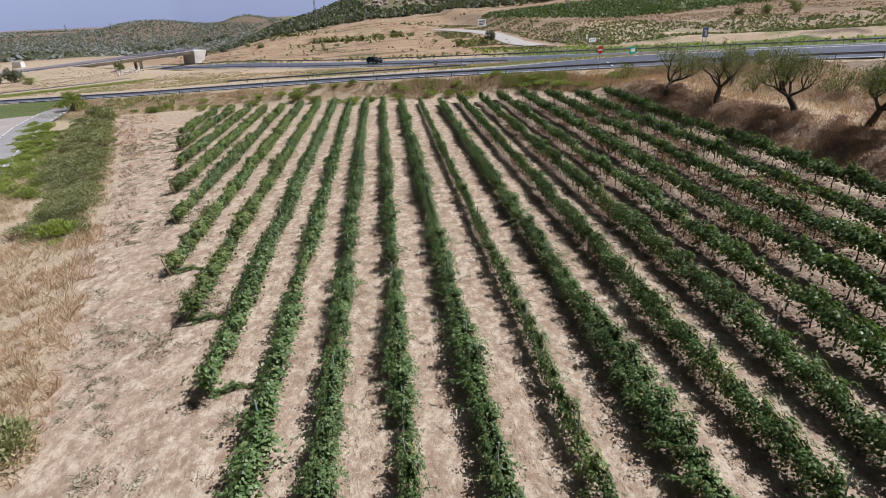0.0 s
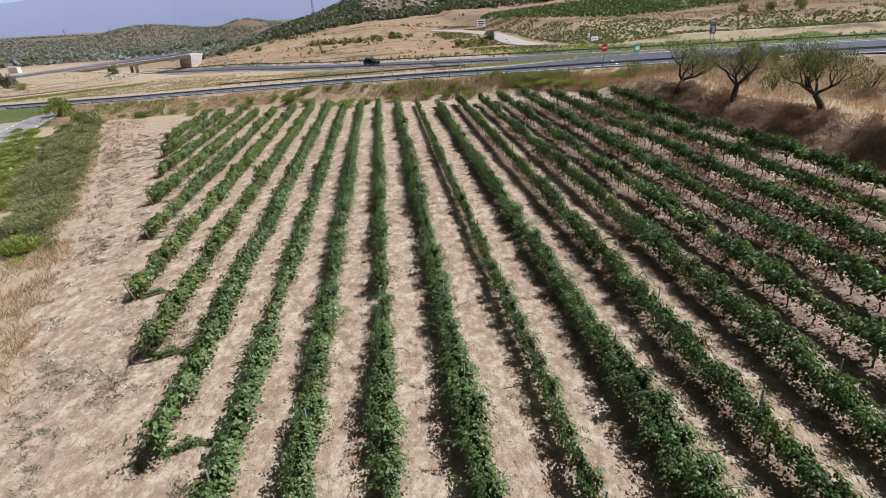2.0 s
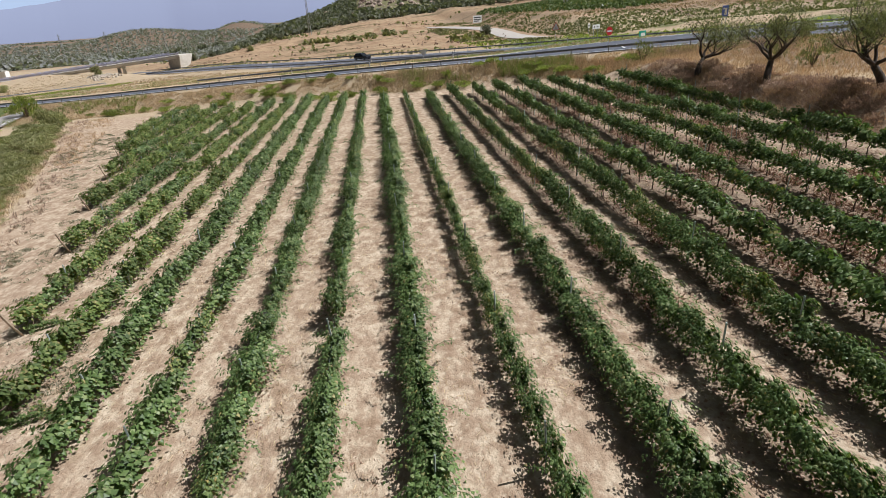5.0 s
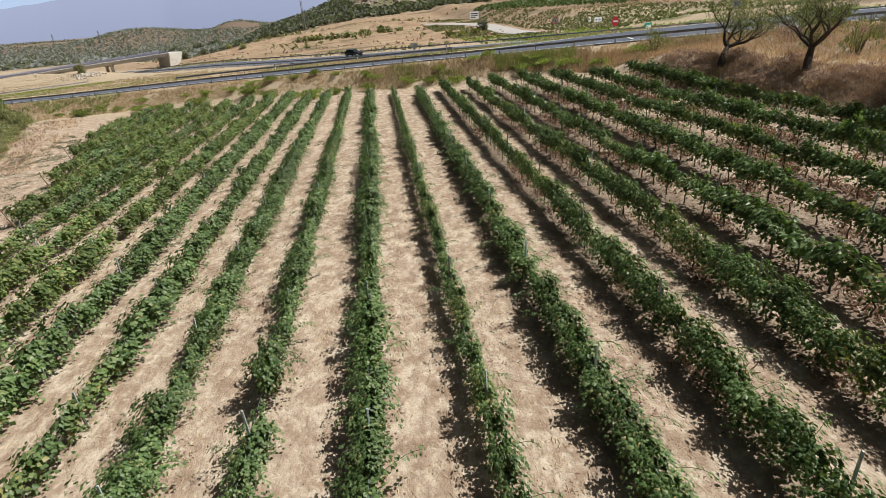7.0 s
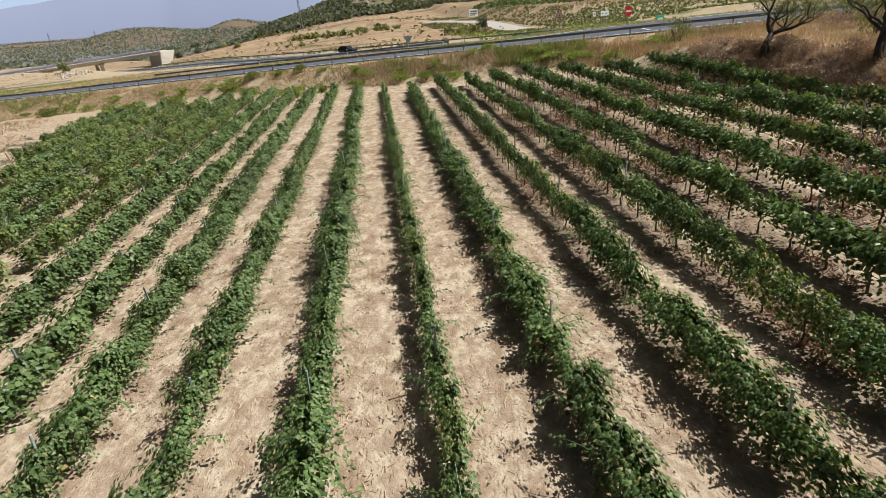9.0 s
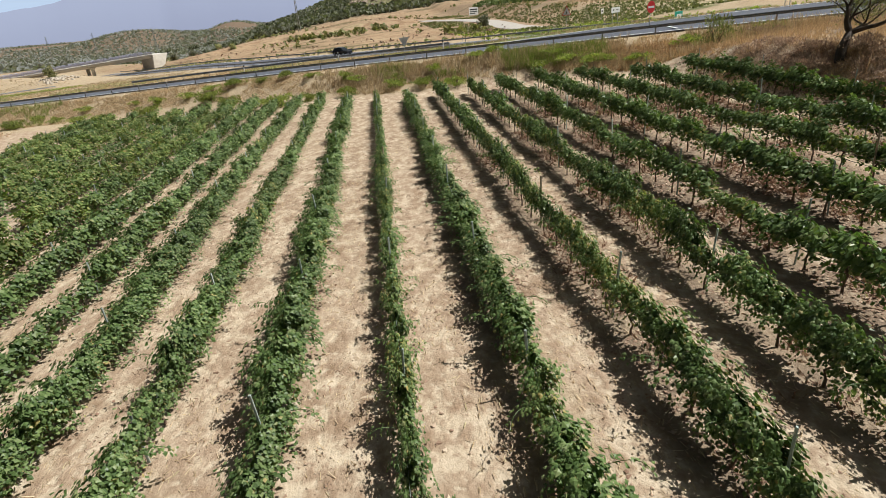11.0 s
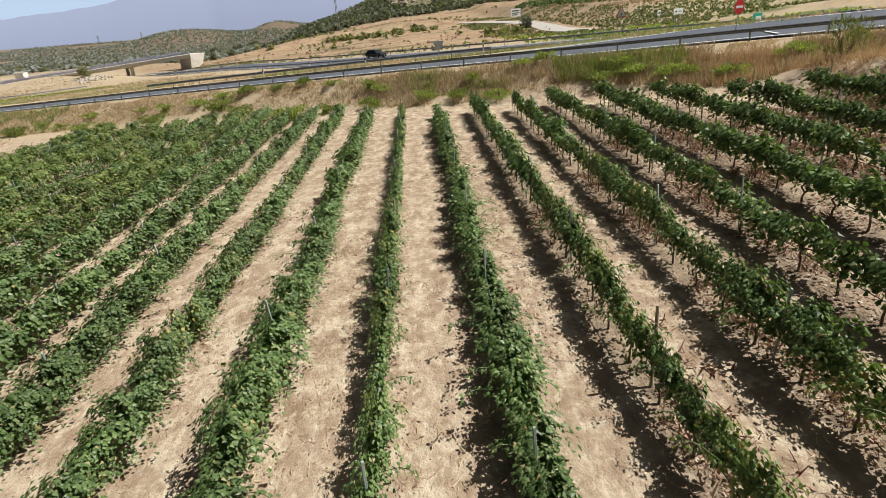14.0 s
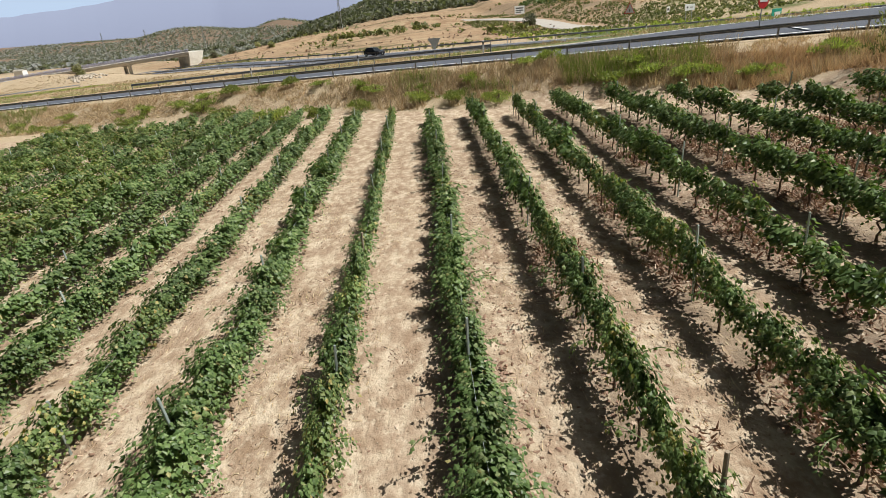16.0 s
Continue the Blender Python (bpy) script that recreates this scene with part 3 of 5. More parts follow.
def delineator():
    ob = thing("delineator", (0, 0, 0), "white roadside marker post with a black band", "marker post", "roadside marker posts")
    bm = bmesh.new()
    box(bm, (0.13, 0.05, 0.80), pose(0, 0, 0.30), 0.012)
    part("shaft", bm, WHITE, ob)
    bm = bmesh.new()
    box(bm, (0.136, 0.056, 0.22), pose(0, 0, 0.81), 0.01)
    part("band", bm, BLACK, ob, "black band")
    bm = bmesh.new()
    box(bm, (0.13, 0.05, 0.10), pose(0, 0, 0.97), 0.012)
    part("cap", bm, WHITE, ob)
    return ob


first = None
for curve, height, offset, lo, hi, gap in ((near_edge, road_z, 6.4, -30, 6, 13.0), (far_edge, far_z, -0.4, -60, 60, 22.0), (far_edge, far_z, 10.4, -90, 80, 22.0)):
    for x, y, z, a in line_points(curve, height, offset, lo, hi, gap)[1:]:
        m = pose(x, y, z, 0, 0, math.degrees(a))
        if first is None:
            first = delineator()
            first.matrix_basis = m
        else:
            copy_thing(first, m)

# pale farm track by the vineyard, and the loop of the ramp behind the motorway


def ribbon(name, pts, wide, mat, label, lift=0.05, kind="structure", category="road"):
    pts = np.array(pts, float)
    t = np.r_[0, np.cumsum(np.hypot(*np.diff(pts, axis=0).T))]
    s = np.linspace(0, t[-1], max(12, int(t[-1] / 1.5)))
    xs, ys = np.interp(s, t, pts[:, 0]), np.interp(s, t, pts[:, 1])
    for _ in range(6):
        xs[1:-1] = (xs[:-2] + xs[2:] + 2 * xs[1:-1]) / 4
        ys[1:-1] = (ys[:-2] + ys[2:] + 2 * ys[1:-1]) / 4
    tx, ty = np.gradient(xs), np.gradient(ys)
    ln = np.hypot(tx, ty)
    verts, faces = [], []
    for o in (-0.5, -0.25, 0, 0.25, 0.5):
        px, py = xs - ty / ln * o * wide, ys + tx / ln * o * wide
        verts += list(zip(px.tolist(), py.tolist(), (land_z(px, py) + lift + (0.05 if abs(o) < 0.4 else -0.02)).tolist()))
    n = len(xs)
    for r in range(4):
        for i in range(n - 1):
            faces.append((r * n + i, r * n + i + 1, r * n + n + i + 1, r * n + n + i))
    return tagged(mesh_object(name, verts, faces, mat, smooth=True), label, category, kind=kind)


ribbon("road_3", [(-40, 33), (-44, 42), (-49.5, 56), (-55.5, 72), (-58.2, 82), (-60, 89)], 4.6, TRACK, "pale worn farm track beside the shrubs", 0.30)
ribbon("road_4", [(-33, 16), (-40, 27), (-48, 40), (-56, 58), (-62, 72), (-66, 84)], 9.0, GRAVEL, "bare grey gravel beside the farm track", 0.16)
ribbon("road_5", [(26, 296), (32.2, 281), (39.9, 249), (42.1, 225), (41.1, 197), (39.6, 176), (40.5, 160), (42, 150)], 7.5, PALE_ROAD, "pale curved ramp climbing from the motorway", 0.22)

for side_x in (-2.1, 2.1):
    for k in range(18):
        q = 40 + k * 2.6
        x = float(np.interp(q, [33, 42, 56, 72, 82, 89], [-40, -44, -49.5, -55.5, -58.2, -60])) + side_x
        bm = bmesh.new()
        box(bm, (0.16, 1.3 if side_x > 0 else 2.0, 0.02), pose(x, q, zat(x, q) + 0.375, 0, 0, 19), 0.003)
        part("edge_line", bm, ROAD_PAINT, bpy.data.objects["road_3"])

# ---- the vineyard ----


def vine_canopy(name, seed, shoots, nodes, half, top, shape, faces, mat, size, runners=1, low=True):
    """The leafy shoots of one trained vine, 1.2 m of hedge along y: they rise from the arms, arch over in clumps and hang."""
    rng = np.random.default_rng(seed)
    pl, ti, no, le, stems = [], [], [], [], []
    floor_z = 0.10 if low else 0.20
    clumps = [(y, rng.uniform(0.45, 1.3), rng.uniform(0.66, 1.14), rng.choice([-1, 1])) for y in np.linspace(-0.55, 0.55, 6) + rng.normal(0, 0.07, 6)]
    for s in range(shoots + runners):
        run = s >= shoots
        count = nodes if not run else 22
        k = np.linspace(0.10, 1, count)
        cy, cr, cp, side = clumps[rng.integers(0, 6)]
        if rng.random() < 0.35:
            side = -side
        if run:
            side = rng.choice([-1, 1])
            reach, peak, fall = rng.uniform(0.55, 0.9), rng.uniform(0.15, 0.45), rng.uniform(0.6, 1.0)
            y0, drift = rng.uniform(-0.5, 0.5), rng.normal(0, 0.3)
        else:
            reach = half * cr * rng.beta(1.6, 1.7)
            peak = (top - 0.60) * cp * rng.uniform(0.62, 1.05)
            fall = rng.uniform(0.7, 3.6 if low else 3.4)
            y0, drift = cy + rng.normal(0, 0.075), rng.normal(0, 0.15)
        x = side * reach * np.sin(k * 1.5) + rng.normal(0, 0.03)
        y = y0 + drift * k
        z = 0.60 + peak * np.sin(np.minimum(k * 2.1, 1.57)) - fall * np.maximum(k - 0.45, 0) ** 1.35 * (0.75 if not run else 0.5)
        p = np.stack([x, y, np.maximum(z, floor_z + 0.2 * rng.random(count))], -1)
        alt = np.where(np.arange(count) % 2, 1.0, -1.0)[:, None]
        across = np.array([[drift * 0.5, 1.0, 0.0]]) * alt
        jitter = rng.normal(0, 1, (count, 3))
        pl.append(p + across * 0.04 + jitter * np.array([0.015, 0.022, 0.022]))
        ti.append(across * rng.uniform(0.2, 0.9, (count, 1)) + np.array([side * 0.55, 0, -0.62]) + jitter * 0.28)
        no.append(np.stack([side * (0.25 + 0.75 * k), np.zeros(count), 1.15 - 0.6 * k], -1) + rng.normal(0, 0.30, (count, 3)))
        le.append(size * rng.uniform(0.72, 1.25, count) * (1.06 - 0.42 * k ** 2) * (0.95 if run else 1.0))
        if run:
            stems.append(tube(p[::2], [0.007] * len(p[::2]), 3))
    core = int(0.22 * shoots * nodes)
    pl.append(np.stack([np.clip(rng.normal(0, 0.26 * half, core), -0.5 * half, 0.5 * half), rng.uniform(-0.6, 0.6, core), rng.uniform(0.44 if not low else 0.25, 0.72 * top, core)], -1))
    ti.append(rng.normal(0, 1, (core, 3)) + np.array([0, 0, -0.4]))
    no.append(rng.normal(0, 0.5, (core, 3)) + np.array([0.1, 0, 0.8]))
    le.append(size * rng.uniform(0.95, 1.3, core))
    pl, ti, no, le = (np.concatenate(v) for v in (pl, ti, no, le))
    v, f = scatter(pl, ti, no, le, le * rng.uniform(0.78, 1.0, len(le)), shape, faces)
    if stems:
        sv, sf = gather(stems)
        f = f + [tuple(i + len(v) for i in q) for q in sf]
        v = np.concatenate([v, np.array([tuple(q) for q in sv])])
    return leaves_mesh(name, v, f, mat)


def vine_trunk(seed):
    rng = random.Random(seed)
    bend = [(rng.uniform(-0.012, 0.012) * k, rng.uniform(-0.03, 0.03) * k, 0.145 * k - 0.06) for k in range(5)]
    v, f = gather([tube(bend, [0.036, 0.028, 0.025, 0.025, 0.03], 5),
                   tube([bend[-1], (bend[-1][0], 0.25, 0.58), (0.02, 0.60, 0.62)], [0.026, 0.02, 0.013], 3),
                   tube([bend[-1], (bend[-1][0], -0.25, 0.57), (-0.02, -0.58, 0.61)], [0.026, 0.02, 0.013], 3)])
    me = bpy.data.meshes.new("trunk")
    me.from_pydata([tuple(p) for p in v], [], f)
    me.materials.append(BARK)
    me.shade_smooth()
    return me


# low: hedges that hang to the ground; high: vines that show their trunks
POOLS = {}
for near, nodes, size, shoots, shape, faces in ((True, 20, 0.114, (66, 52, 36), LEAF4, FACE4), (False, 12, 0.165, (40, 31, 22), KITE, FACEK)):
    for low in (True, False):
        base = 100 * near + 50 * low
        slim = 1.0 if low else 0.84
        POOLS[near, low, "wide"] = [vine_canopy("vine", base + s, shoots[0], nodes, 0.66 * slim, 1.40, shape, faces, VINE_LEAF, size, near * (1 + s % 2), low) for s in range(5)]
        POOLS[near, low, "full"] = [vine_canopy("vine", base + 10 + s, shoots[1], nodes, 0.52 * slim, 1.38, shape, faces, VINE_LEAF, size, near * (1 + s % 2), low) for s in range(6)]
        POOLS[near, low, "thin"] = [vine_canopy("vine", base + 20 + s, shoots[2], nodes - 1, 0.42 * slim, 1.28, shape, faces, PALE_LEAF if s % 2 else VINE_LEAF, size * 0.95, near * (1 + s % 2), low) for s in range(5)]
# the paler, yellower vines of the rows beside the headland
for kind in ("wide", "full"):
    POOLS["pale", kind] = [me.copy() for me in POOLS[False, True, kind]]
    for me in POOLS["pale", kind]:
        me.materials[0] = YELLOW_LEAF
POOLS["pale", "thin"] = POOLS[False, True, "thin"]
# stretches where a row is more or less vigorous: row, middle, length, how much
BULGES = ((2.45, -1.5, 3.2, 0.30), (-2.25, 29.0, 2.6, 0.35), (-4.6, 28.5, 3.0, 0.22), (0.1, -3.0, 3.2, 0.35),
          (4.82, 28.5, 6.0, -0.34), (7.2, 28.5, 6.0, -0.34))
TRUNKS = [vine_trunk(s) for s in range(4)]

bm = bmesh.new()
box(bm, (0.045, 0.035, 1.0), pose(0, 0, 0.5), 0.006)
STAKE = bpy.data.meshes.new("stake")
bm.to_mesh(STAKE)
bm.free()
STAKE.materials.append(STAKE_GREEN)
v, f = tube([(0, 0, 0), (0.01, 0, 0.5), (0, 0.01, 1.0)], [0.032, 0.03, 0.028], 8)
WOOD_STAKE = bpy.data.meshes.new("stake")
WOOD_STAKE.from_pydata([tuple(p) for p in v], [], f)
WOOD_STAKE.materials.append(WOOD)

rng = random.Random(5)
for n, (x0, y0, y1, vigour, stake_y) in enumerate(ROWS):
    label = "trellised row of dense green grapevines on bare sandy soil" if vigour > 0.8 else "thin trellised row of yellowish-green grapevines on sandy soil"
    row = thing("vine_row", (x0, (y0 + y1) / 2, zat(x0, (y0 + y1) / 2)), label, "vine row", "rows of the vineyard")
    base = Matrix.Translation(-row.location)
    y = y0 + 0.6
    while y < y1:
        width = 1 + 0.62 * noise.noise((x0 * 3.1, y * 0.21, 1.0)) + 0.42 * noise.noise((x0 * 1.7, y * 0.62, 4.0))
        width += sum(k * math.exp(-(((y - c) / w) ** 2)) for x, c, w, k in BULGES if x == x0)
        strength = vigour * width
        gap = n == 10 and abs(y - 9.8) < 0.5 or x0 < -12 and rng.random() < 0.012
        near = -6 < y < 37 and -7.5 < x0 < 8
        low = x0 < 4 or x0 < 8 and y < 17
        kind = "thin" if strength < 0.8 else "full" if strength < 1.18 else "wide"
        yellow = x0 < -12 and noise.noise((x0 * 0.3, y * 0.12, 17.0)) + rng.uniform(-0.2, 0.2) > -0.22
        pool = POOLS["pale", kind] if yellow else POOLS[near, low, kind]
        scale = max(0.75, 0.45 + 0.62 * strength) if strength < 0.8 else 0.5 + 0.55 * strength if strength < 1.18 else min(1.25, 0.3 + 0.58 * strength)
        scale *= 1.03 if x0 > 8 else 0.95 if x0 > 4 else 1.0
        z = zat(x0, y)
        sway = 0.12 * noise.noise((n * 7.3, y * 0.16, 2.0)) + 0.10 * noise.noise((n * 3.1, y * 0.55, 12.0))
        tall = 1.0 + 0.30 * noise.noise((x0, y * 0.5, 8.0)) + 0.05 * (strength - 1) + rng.uniform(-0.04, 0.04) + (0.04 if not low else 0.0 if x0 > 4 else -0.12 if x0 < -10 else -0.18 if x0 < -5 else -0.15)
        m = base @ pose(x0 + sway, y, z + (0.0 if low else 0.06), 0, 0, rng.choice((0, 180)) + rng.uniform(-5, 5)) @ Matrix.Diagonal((scale, 1.0, tall, 1))
        if not gap:
            vine = shared("vine", rng.choice(pool), m, row)
            shared("trunk", rng.choice(TRUNKS), Matrix(), vine, "dark gnarled vine trunk")
        y += 1.2
    first_y = stake_y - 5.45 * math.floor((stake_y - y0 - 0.5) / 5.45)
    y = first_y
    while y < y1:
        wooden = rng.random() < 0.06
        tall = rng.uniform(1.5, 1.75) if x0 > 4 else rng.uniform(1.3, 1.5) if x0 > -3 else rng.uniform(1.1, 1.3)
        m = base @ pose(x0 + rng.uniform(-0.05, 0.05), y + rng.uniform(-0.2, 0.2), zat(x0, y) - 0.03, rng.uniform(-4, 4), rng.uniform(-4, 4), rng.uniform(0, 90))
        shared("stake", WOOD_STAKE if wooden else STAKE, m @ Matrix.Diagonal((1, 1, tall, 1)), row, "weathered wooden stake" if wooden else "")
        y += 5.45
    for tall, radius, mat, name in ((0.45, 0.011, HOSE, "drip_hose"), (0.68, 0.004, STEEL, "wire")):
        ys = np.arange(y0 - 0.2, y1 + 0.3, 1.4)
        v, f = tube([(x0 + 0.02 * math.sin(q), q, zat(x0, q) + tall + 0.03 * math.sin(q * 2.3)) for q in ys], [radius] * len(ys), 4)
        ob = mesh_object(name, [p - row.location for p in map(Vector, v)], f, mat, row, "black drip hose" if name == "drip_hose" else "")
    if -27 < x0 < -15:
        v, f = tube([(-0.5, -0.1, 1.2), (-0.25, -0.05, 0.6), (0.1, 0, -0.1)], [0.035, 0.04, 0.045], 7)
        ob = mesh_object("end_post", [Matrix.Rotation(radians(75), 3, "Z") @ p for p in map(Vector, v)], f, WOOD, row, "leaning weathered wooden end post", True)
        ob.location = Vector((x0 - 0.1, y0 - 0.1, zat(x0, y0))) - row.location
    if -17 < x0 < -10:
        for k in range(2):
            shared("vine", POOLS[True, True, "thin"][k], base @ pose(x0 + 0.45 + 0.6 * k, y0 + 0.2 + 0.25 * k, zat(x0, y0) - 0.06, 0, 0, rng.uniform(50, 75) if k else rng.uniform(75, 110)) @ Matrix.Diagonal((0.5 - 0.1 * k, 0.7, 0.36 - 0.12 * k, 1)), row, "low shoots trailing over the soil")

# dry leaves and straw under the rows and in the lanes
rng2 = np.random.default_rng(7)


def litter(name, xs, ys, size, mat, label, flat=True, category="litter"):
    z = land_z(xs, ys) + 0.012
    n = len(xs)
    tip = np.stack([rng2.normal(0, 1 if flat else 0.35, n), rng2.normal(0, 1, n), rng2.uniform(-0.05, 0.18, n)], -1)
    nor = np.stack([rng2.normal(0, 0.45, n), rng2.normal(0, 0.45, n), np.ones(n)], -1)
    le = size * rng2.uniform(0.5, 1.5, n)
    v, f = scatter(np.stack([xs, ys, z], -1), tip, nor, le, le * (0.8 if flat else 0.12), KITE if flat else BLADE, FACEK if flat else FACEB)
    ob = new(name, leaves_mesh(name, v, f, mat))
    return tagged(ob, label, category, kind="stuff")


under = [(x0, y0, y1) for x0, y0, y1, *_ in ROWS if x0 > -7]
xs, ys = [], []
for x0, y0, y1 in under:
    n = 9000 if x0 > 4 else 6000 if x0 > 2 else 1000
    q = rng2.uniform(max(y0, -12), min(y1, 48), n)
    keep = np.array([noise.noise((x0, v * 0.3, 3.0)) for v in q]) > -0.15
    xs.append((x0 + (0.35 + rng2.normal(0, 0.42, n) if x0 > 2 else 0.25 + rng2.normal(0, 0.3, n)))[keep])
    ys.append(q[keep])
litter("fallen_leaves", np.concatenate(xs), np.concatenate(ys), 0.085, LITTER, "brown fallen vine leaves under the rows", category="leaves")
n = 60000
xs, ys = rng2.uniform(-14, 19.5, n), rng2.uniform(-9, 46, n)
keep = np.array([noise.noise((a * 0.45, b * 0.2, 6.0)) for a, b in zip(xs, ys)]) > -0.12
litter("straw", xs[keep], ys[keep], 0.13, STRAW, "short dry straw scattered over the sandy lanes", False, "straw")


CLOD = np.array([(-0.5, -0.4, -0.05), (0.5, -0.35, -0.05), (0.1, 0.55, -0.05), (0.05, -0.05, 0.55)])
CLOD_FACES = [(0, 1, 3), (1, 2, 3), (2, 0, 3)]
n = 42000
xs, ys = rng2.uniform(-15, 17, n), rng2.uniform(-11, 42, n)
keep = np.array([noise.noise((a * 0.6, b * 0.6, 26.0)) + 0.6 * noise.noise((a * 2.1, b * 2.1, 27.0)) for a, b in zip(xs, ys)]) > 0.0
xs, ys = xs[keep], ys[keep]
n = len(xs)
turns = rng2.uniform(0, 6.28, n)
sizes = rng2.uniform(0.015, 0.045, n)
v, f = scatter(np.stack([xs, ys, land_z(xs, ys) + 0.006], -1), np.stack([np.cos(turns), np.sin(turns), np.zeros(n)], -1), np.tile((0.0, 0.0, 1.0), (n, 1)), sizes, sizes, CLOD, CLOD_FACES)
tagged(new("soil_clods", leaves_mesh("soil_clods", v, f, CLOD_SOIL)), "small brown clods of earth on the sandy lanes", "soil", kind="stuff")


# tufts of dry grass: bank, verges, left side
def grass(name, xs, ys, height, blades, mat, label, lean=0.45, wide=0.035, category="grass"):
    n = len(xs)
    xs, ys = np.repeat(xs, blades), np.repeat(ys, blades)
    hs = np.repeat(height, blades) * rng2.uniform(0.6, 1.15, n * blades)
    px, py = xs + rng2.normal(0, 0.10, n * blades), ys + rng2.normal(0, 0.10, n * blades)
    tip = np.stack([rng2.normal(0, lean, n * blades), rng2.normal(0, lean, n * blades), np.ones(n * blades)], -1)
    nor = np.stack([rng2.normal(0, 1, n * blades), rng2.normal(0, 1, n * blades), np.zeros(n * blades) + 0.2], -1)
    v, f = scatter(np.stack([px, py, land_z(px, py) - 0.02], -1), tip, nor, hs, np.full(n * blades, wide) * rng2.uniform(0.6, 1.5, n * blades), BLADE, FACEB)
    return tagged(new(name, leaves_mesh(name, v, f, mat)), label, category, kind="stuff")


def pick(n, xlo, xhi, ylo, yhi, test):
    xs, ys = rng2.uniform(xlo, xhi, n), rng2.uniform(ylo, yhi, n)
    keep = test(xs, ys)
    return xs[keep], ys[keep]


def verge_places(n, clear, k, o, least):
    """Places on the verge between the vine rows and the slip road."""
    xs = rng2.uniform(-62, 34, n)
    ys = near_edge(xs) - 2.6 - rng2.uniform(0, 1, n) ** 1.1 * 12
    keep = (ys > vineyard_end(xs) + clear + 2.6 * (1 - step(-16, -6, xs))) & (clump(xs, ys, k, o) > least)
    return xs[keep], ys[keep]


clump = lambda xs, ys, k, o: np.array([noise.noise((a * k, b * k, o)) for a, b in zip(xs, ys)])
xs, ys = pick(9000, 20.5, 36, -8, 56, lambda a, b: (a > bank_foot(b) + 1.7) & (b < near_edge(a) - 3))
grass("dry_grass", xs, ys, rng2.uniform(0.25, 0.65, len(xs)), 8, BANK_STRAW, "tall golden dry grass on top of the bank", 0.5, 0.02)
xs, ys = pick(8500, 18, 24, -4, 42, lambda a, b: (a > bank_foot(b) - 0.2) & (a < bank_foot(b) + 2.6))
grass("bank_scrub", xs, ys, rng2.uniform(0.12, 0.4, len(xs)), 8, BRAMBLE, "dead brown scrub covering the steep bank", 1.0, 0.028, "scrub")
xs, ys = pick(9000, 17.5, 26, -6, 58, lambda a, b: (a > bank_foot(b) - 0.4) & ((a < bank_foot(b) + 2.8) | (b > 46)) & (b < near_edge(a) - 4) & (clump(a, b, 0.35, 5.0) > -0.05))
grass("bank_grass", xs, ys, rng2.uniform(0.15, 0.45, len(xs)), 10, BANK_STRAW, "dry straw-coloured grass hanging over the bank", 0.9, 0.022)
xs, ys = pick(8000, -18, 19, -12, 44, lambda a, b: clump(a, b, 0.5, 15.0) > 0.05)
grass("dead_weeds", xs, ys, rng2.uniform(0.05, 0.14, len(xs)), 9, BRAMBLE, "withered brown weeds scattered in the sandy lanes", 1.6, 0.025, "weeds")
for x0 in (4.82, 7.2, 9.55, 11.95, 14.3, 16.6):
    xs = x0 + rng2.normal(0.4, 0.3, 1400)
    ys = rng2.uniform(6, 44, 1400)
    keep = clump(xs, ys, 0.45, 91.0 + x0) > -0.04
    grass("withered_leaves", xs[keep], ys[keep], rng2.uniform(0.06, 0.26, int(keep.sum())), 9, LITTER, "withered rusty-brown vine leaves and weeds under the row", 1.3, 0.05, "leaves")
xs, ys = verge_places(26000, 2.4, 0.22, 2.0, -0.38)
tall = rng2.uniform(0.2, 0.6, len(xs)) * (0.75 + 0.75 * step(-8, 2, xs))
pale = xs < -7 + 4 * clump(xs, ys, 0.2, 33.0)
grass("verge_grass", xs[~pale], ys[~pale], tall[~pale], 6, BROWN_STRAW, "tall dry grass on the verge of the slip road", 0.35, 0.03)
grass("pale_grass", xs[pale], ys[pale], tall[pale], 5, STRAW, "short pale dry grass on the verge of the slip road", 0.7, 0.03)
xs, ys = verge_places(8000, 2.8, 0.11, 12.0, 0.12)
grass("green_grass", xs, ys, rng2.uniform(0.3, 0.8, len(xs)), 7, RUSH, "green rushes and weeds on the verge", 0.4, 0.04)
xs, ys = pick(16000, -42, -15, -8, 72, lambda a, b: (a < headland_edge(b) - 0.4) & (a > headland_edge(b) - 13) & (clump(a, b, 0.3, 8.0) > -0.1))
grass("meadow_grass", xs, ys, rng2.uniform(0.25, 0.65, len(xs)), 7, STRAW, "pale dry grass beside the sandy headland", 0.6)
xs, ys = pick(7000, -34, -12, -6, 24, lambda a, b: (a < headland_edge(b) + 0.3) & (clump(a, b, 0.25, 48.0) > -0.22))
grass("golden_meadow", xs, ys, rng2.uniform(0.2, 0.5, len(xs)), 8, BANK_STRAW, "golden dry grass beside the sandy headland", 0.7, 0.03)
xs, ys = pick(30000, -34, -5, -10, 62, lambda a, b: (a > headland_edge(b) + 0.4) & (a < headland_edge(b) + 6.6 + 0.02 * b) & (clump(a, b, 0.75, 3.0) + 0.5 * clump(a, b, 0.15, 13.0) > 0.08))
grass("headland_weeds", xs, ys, rng2.uniform(0.07, 0.2, len(xs)), 13, WEED, "low grey-green weeds on the sandy headland", 1.2, 0.034, "weeds")

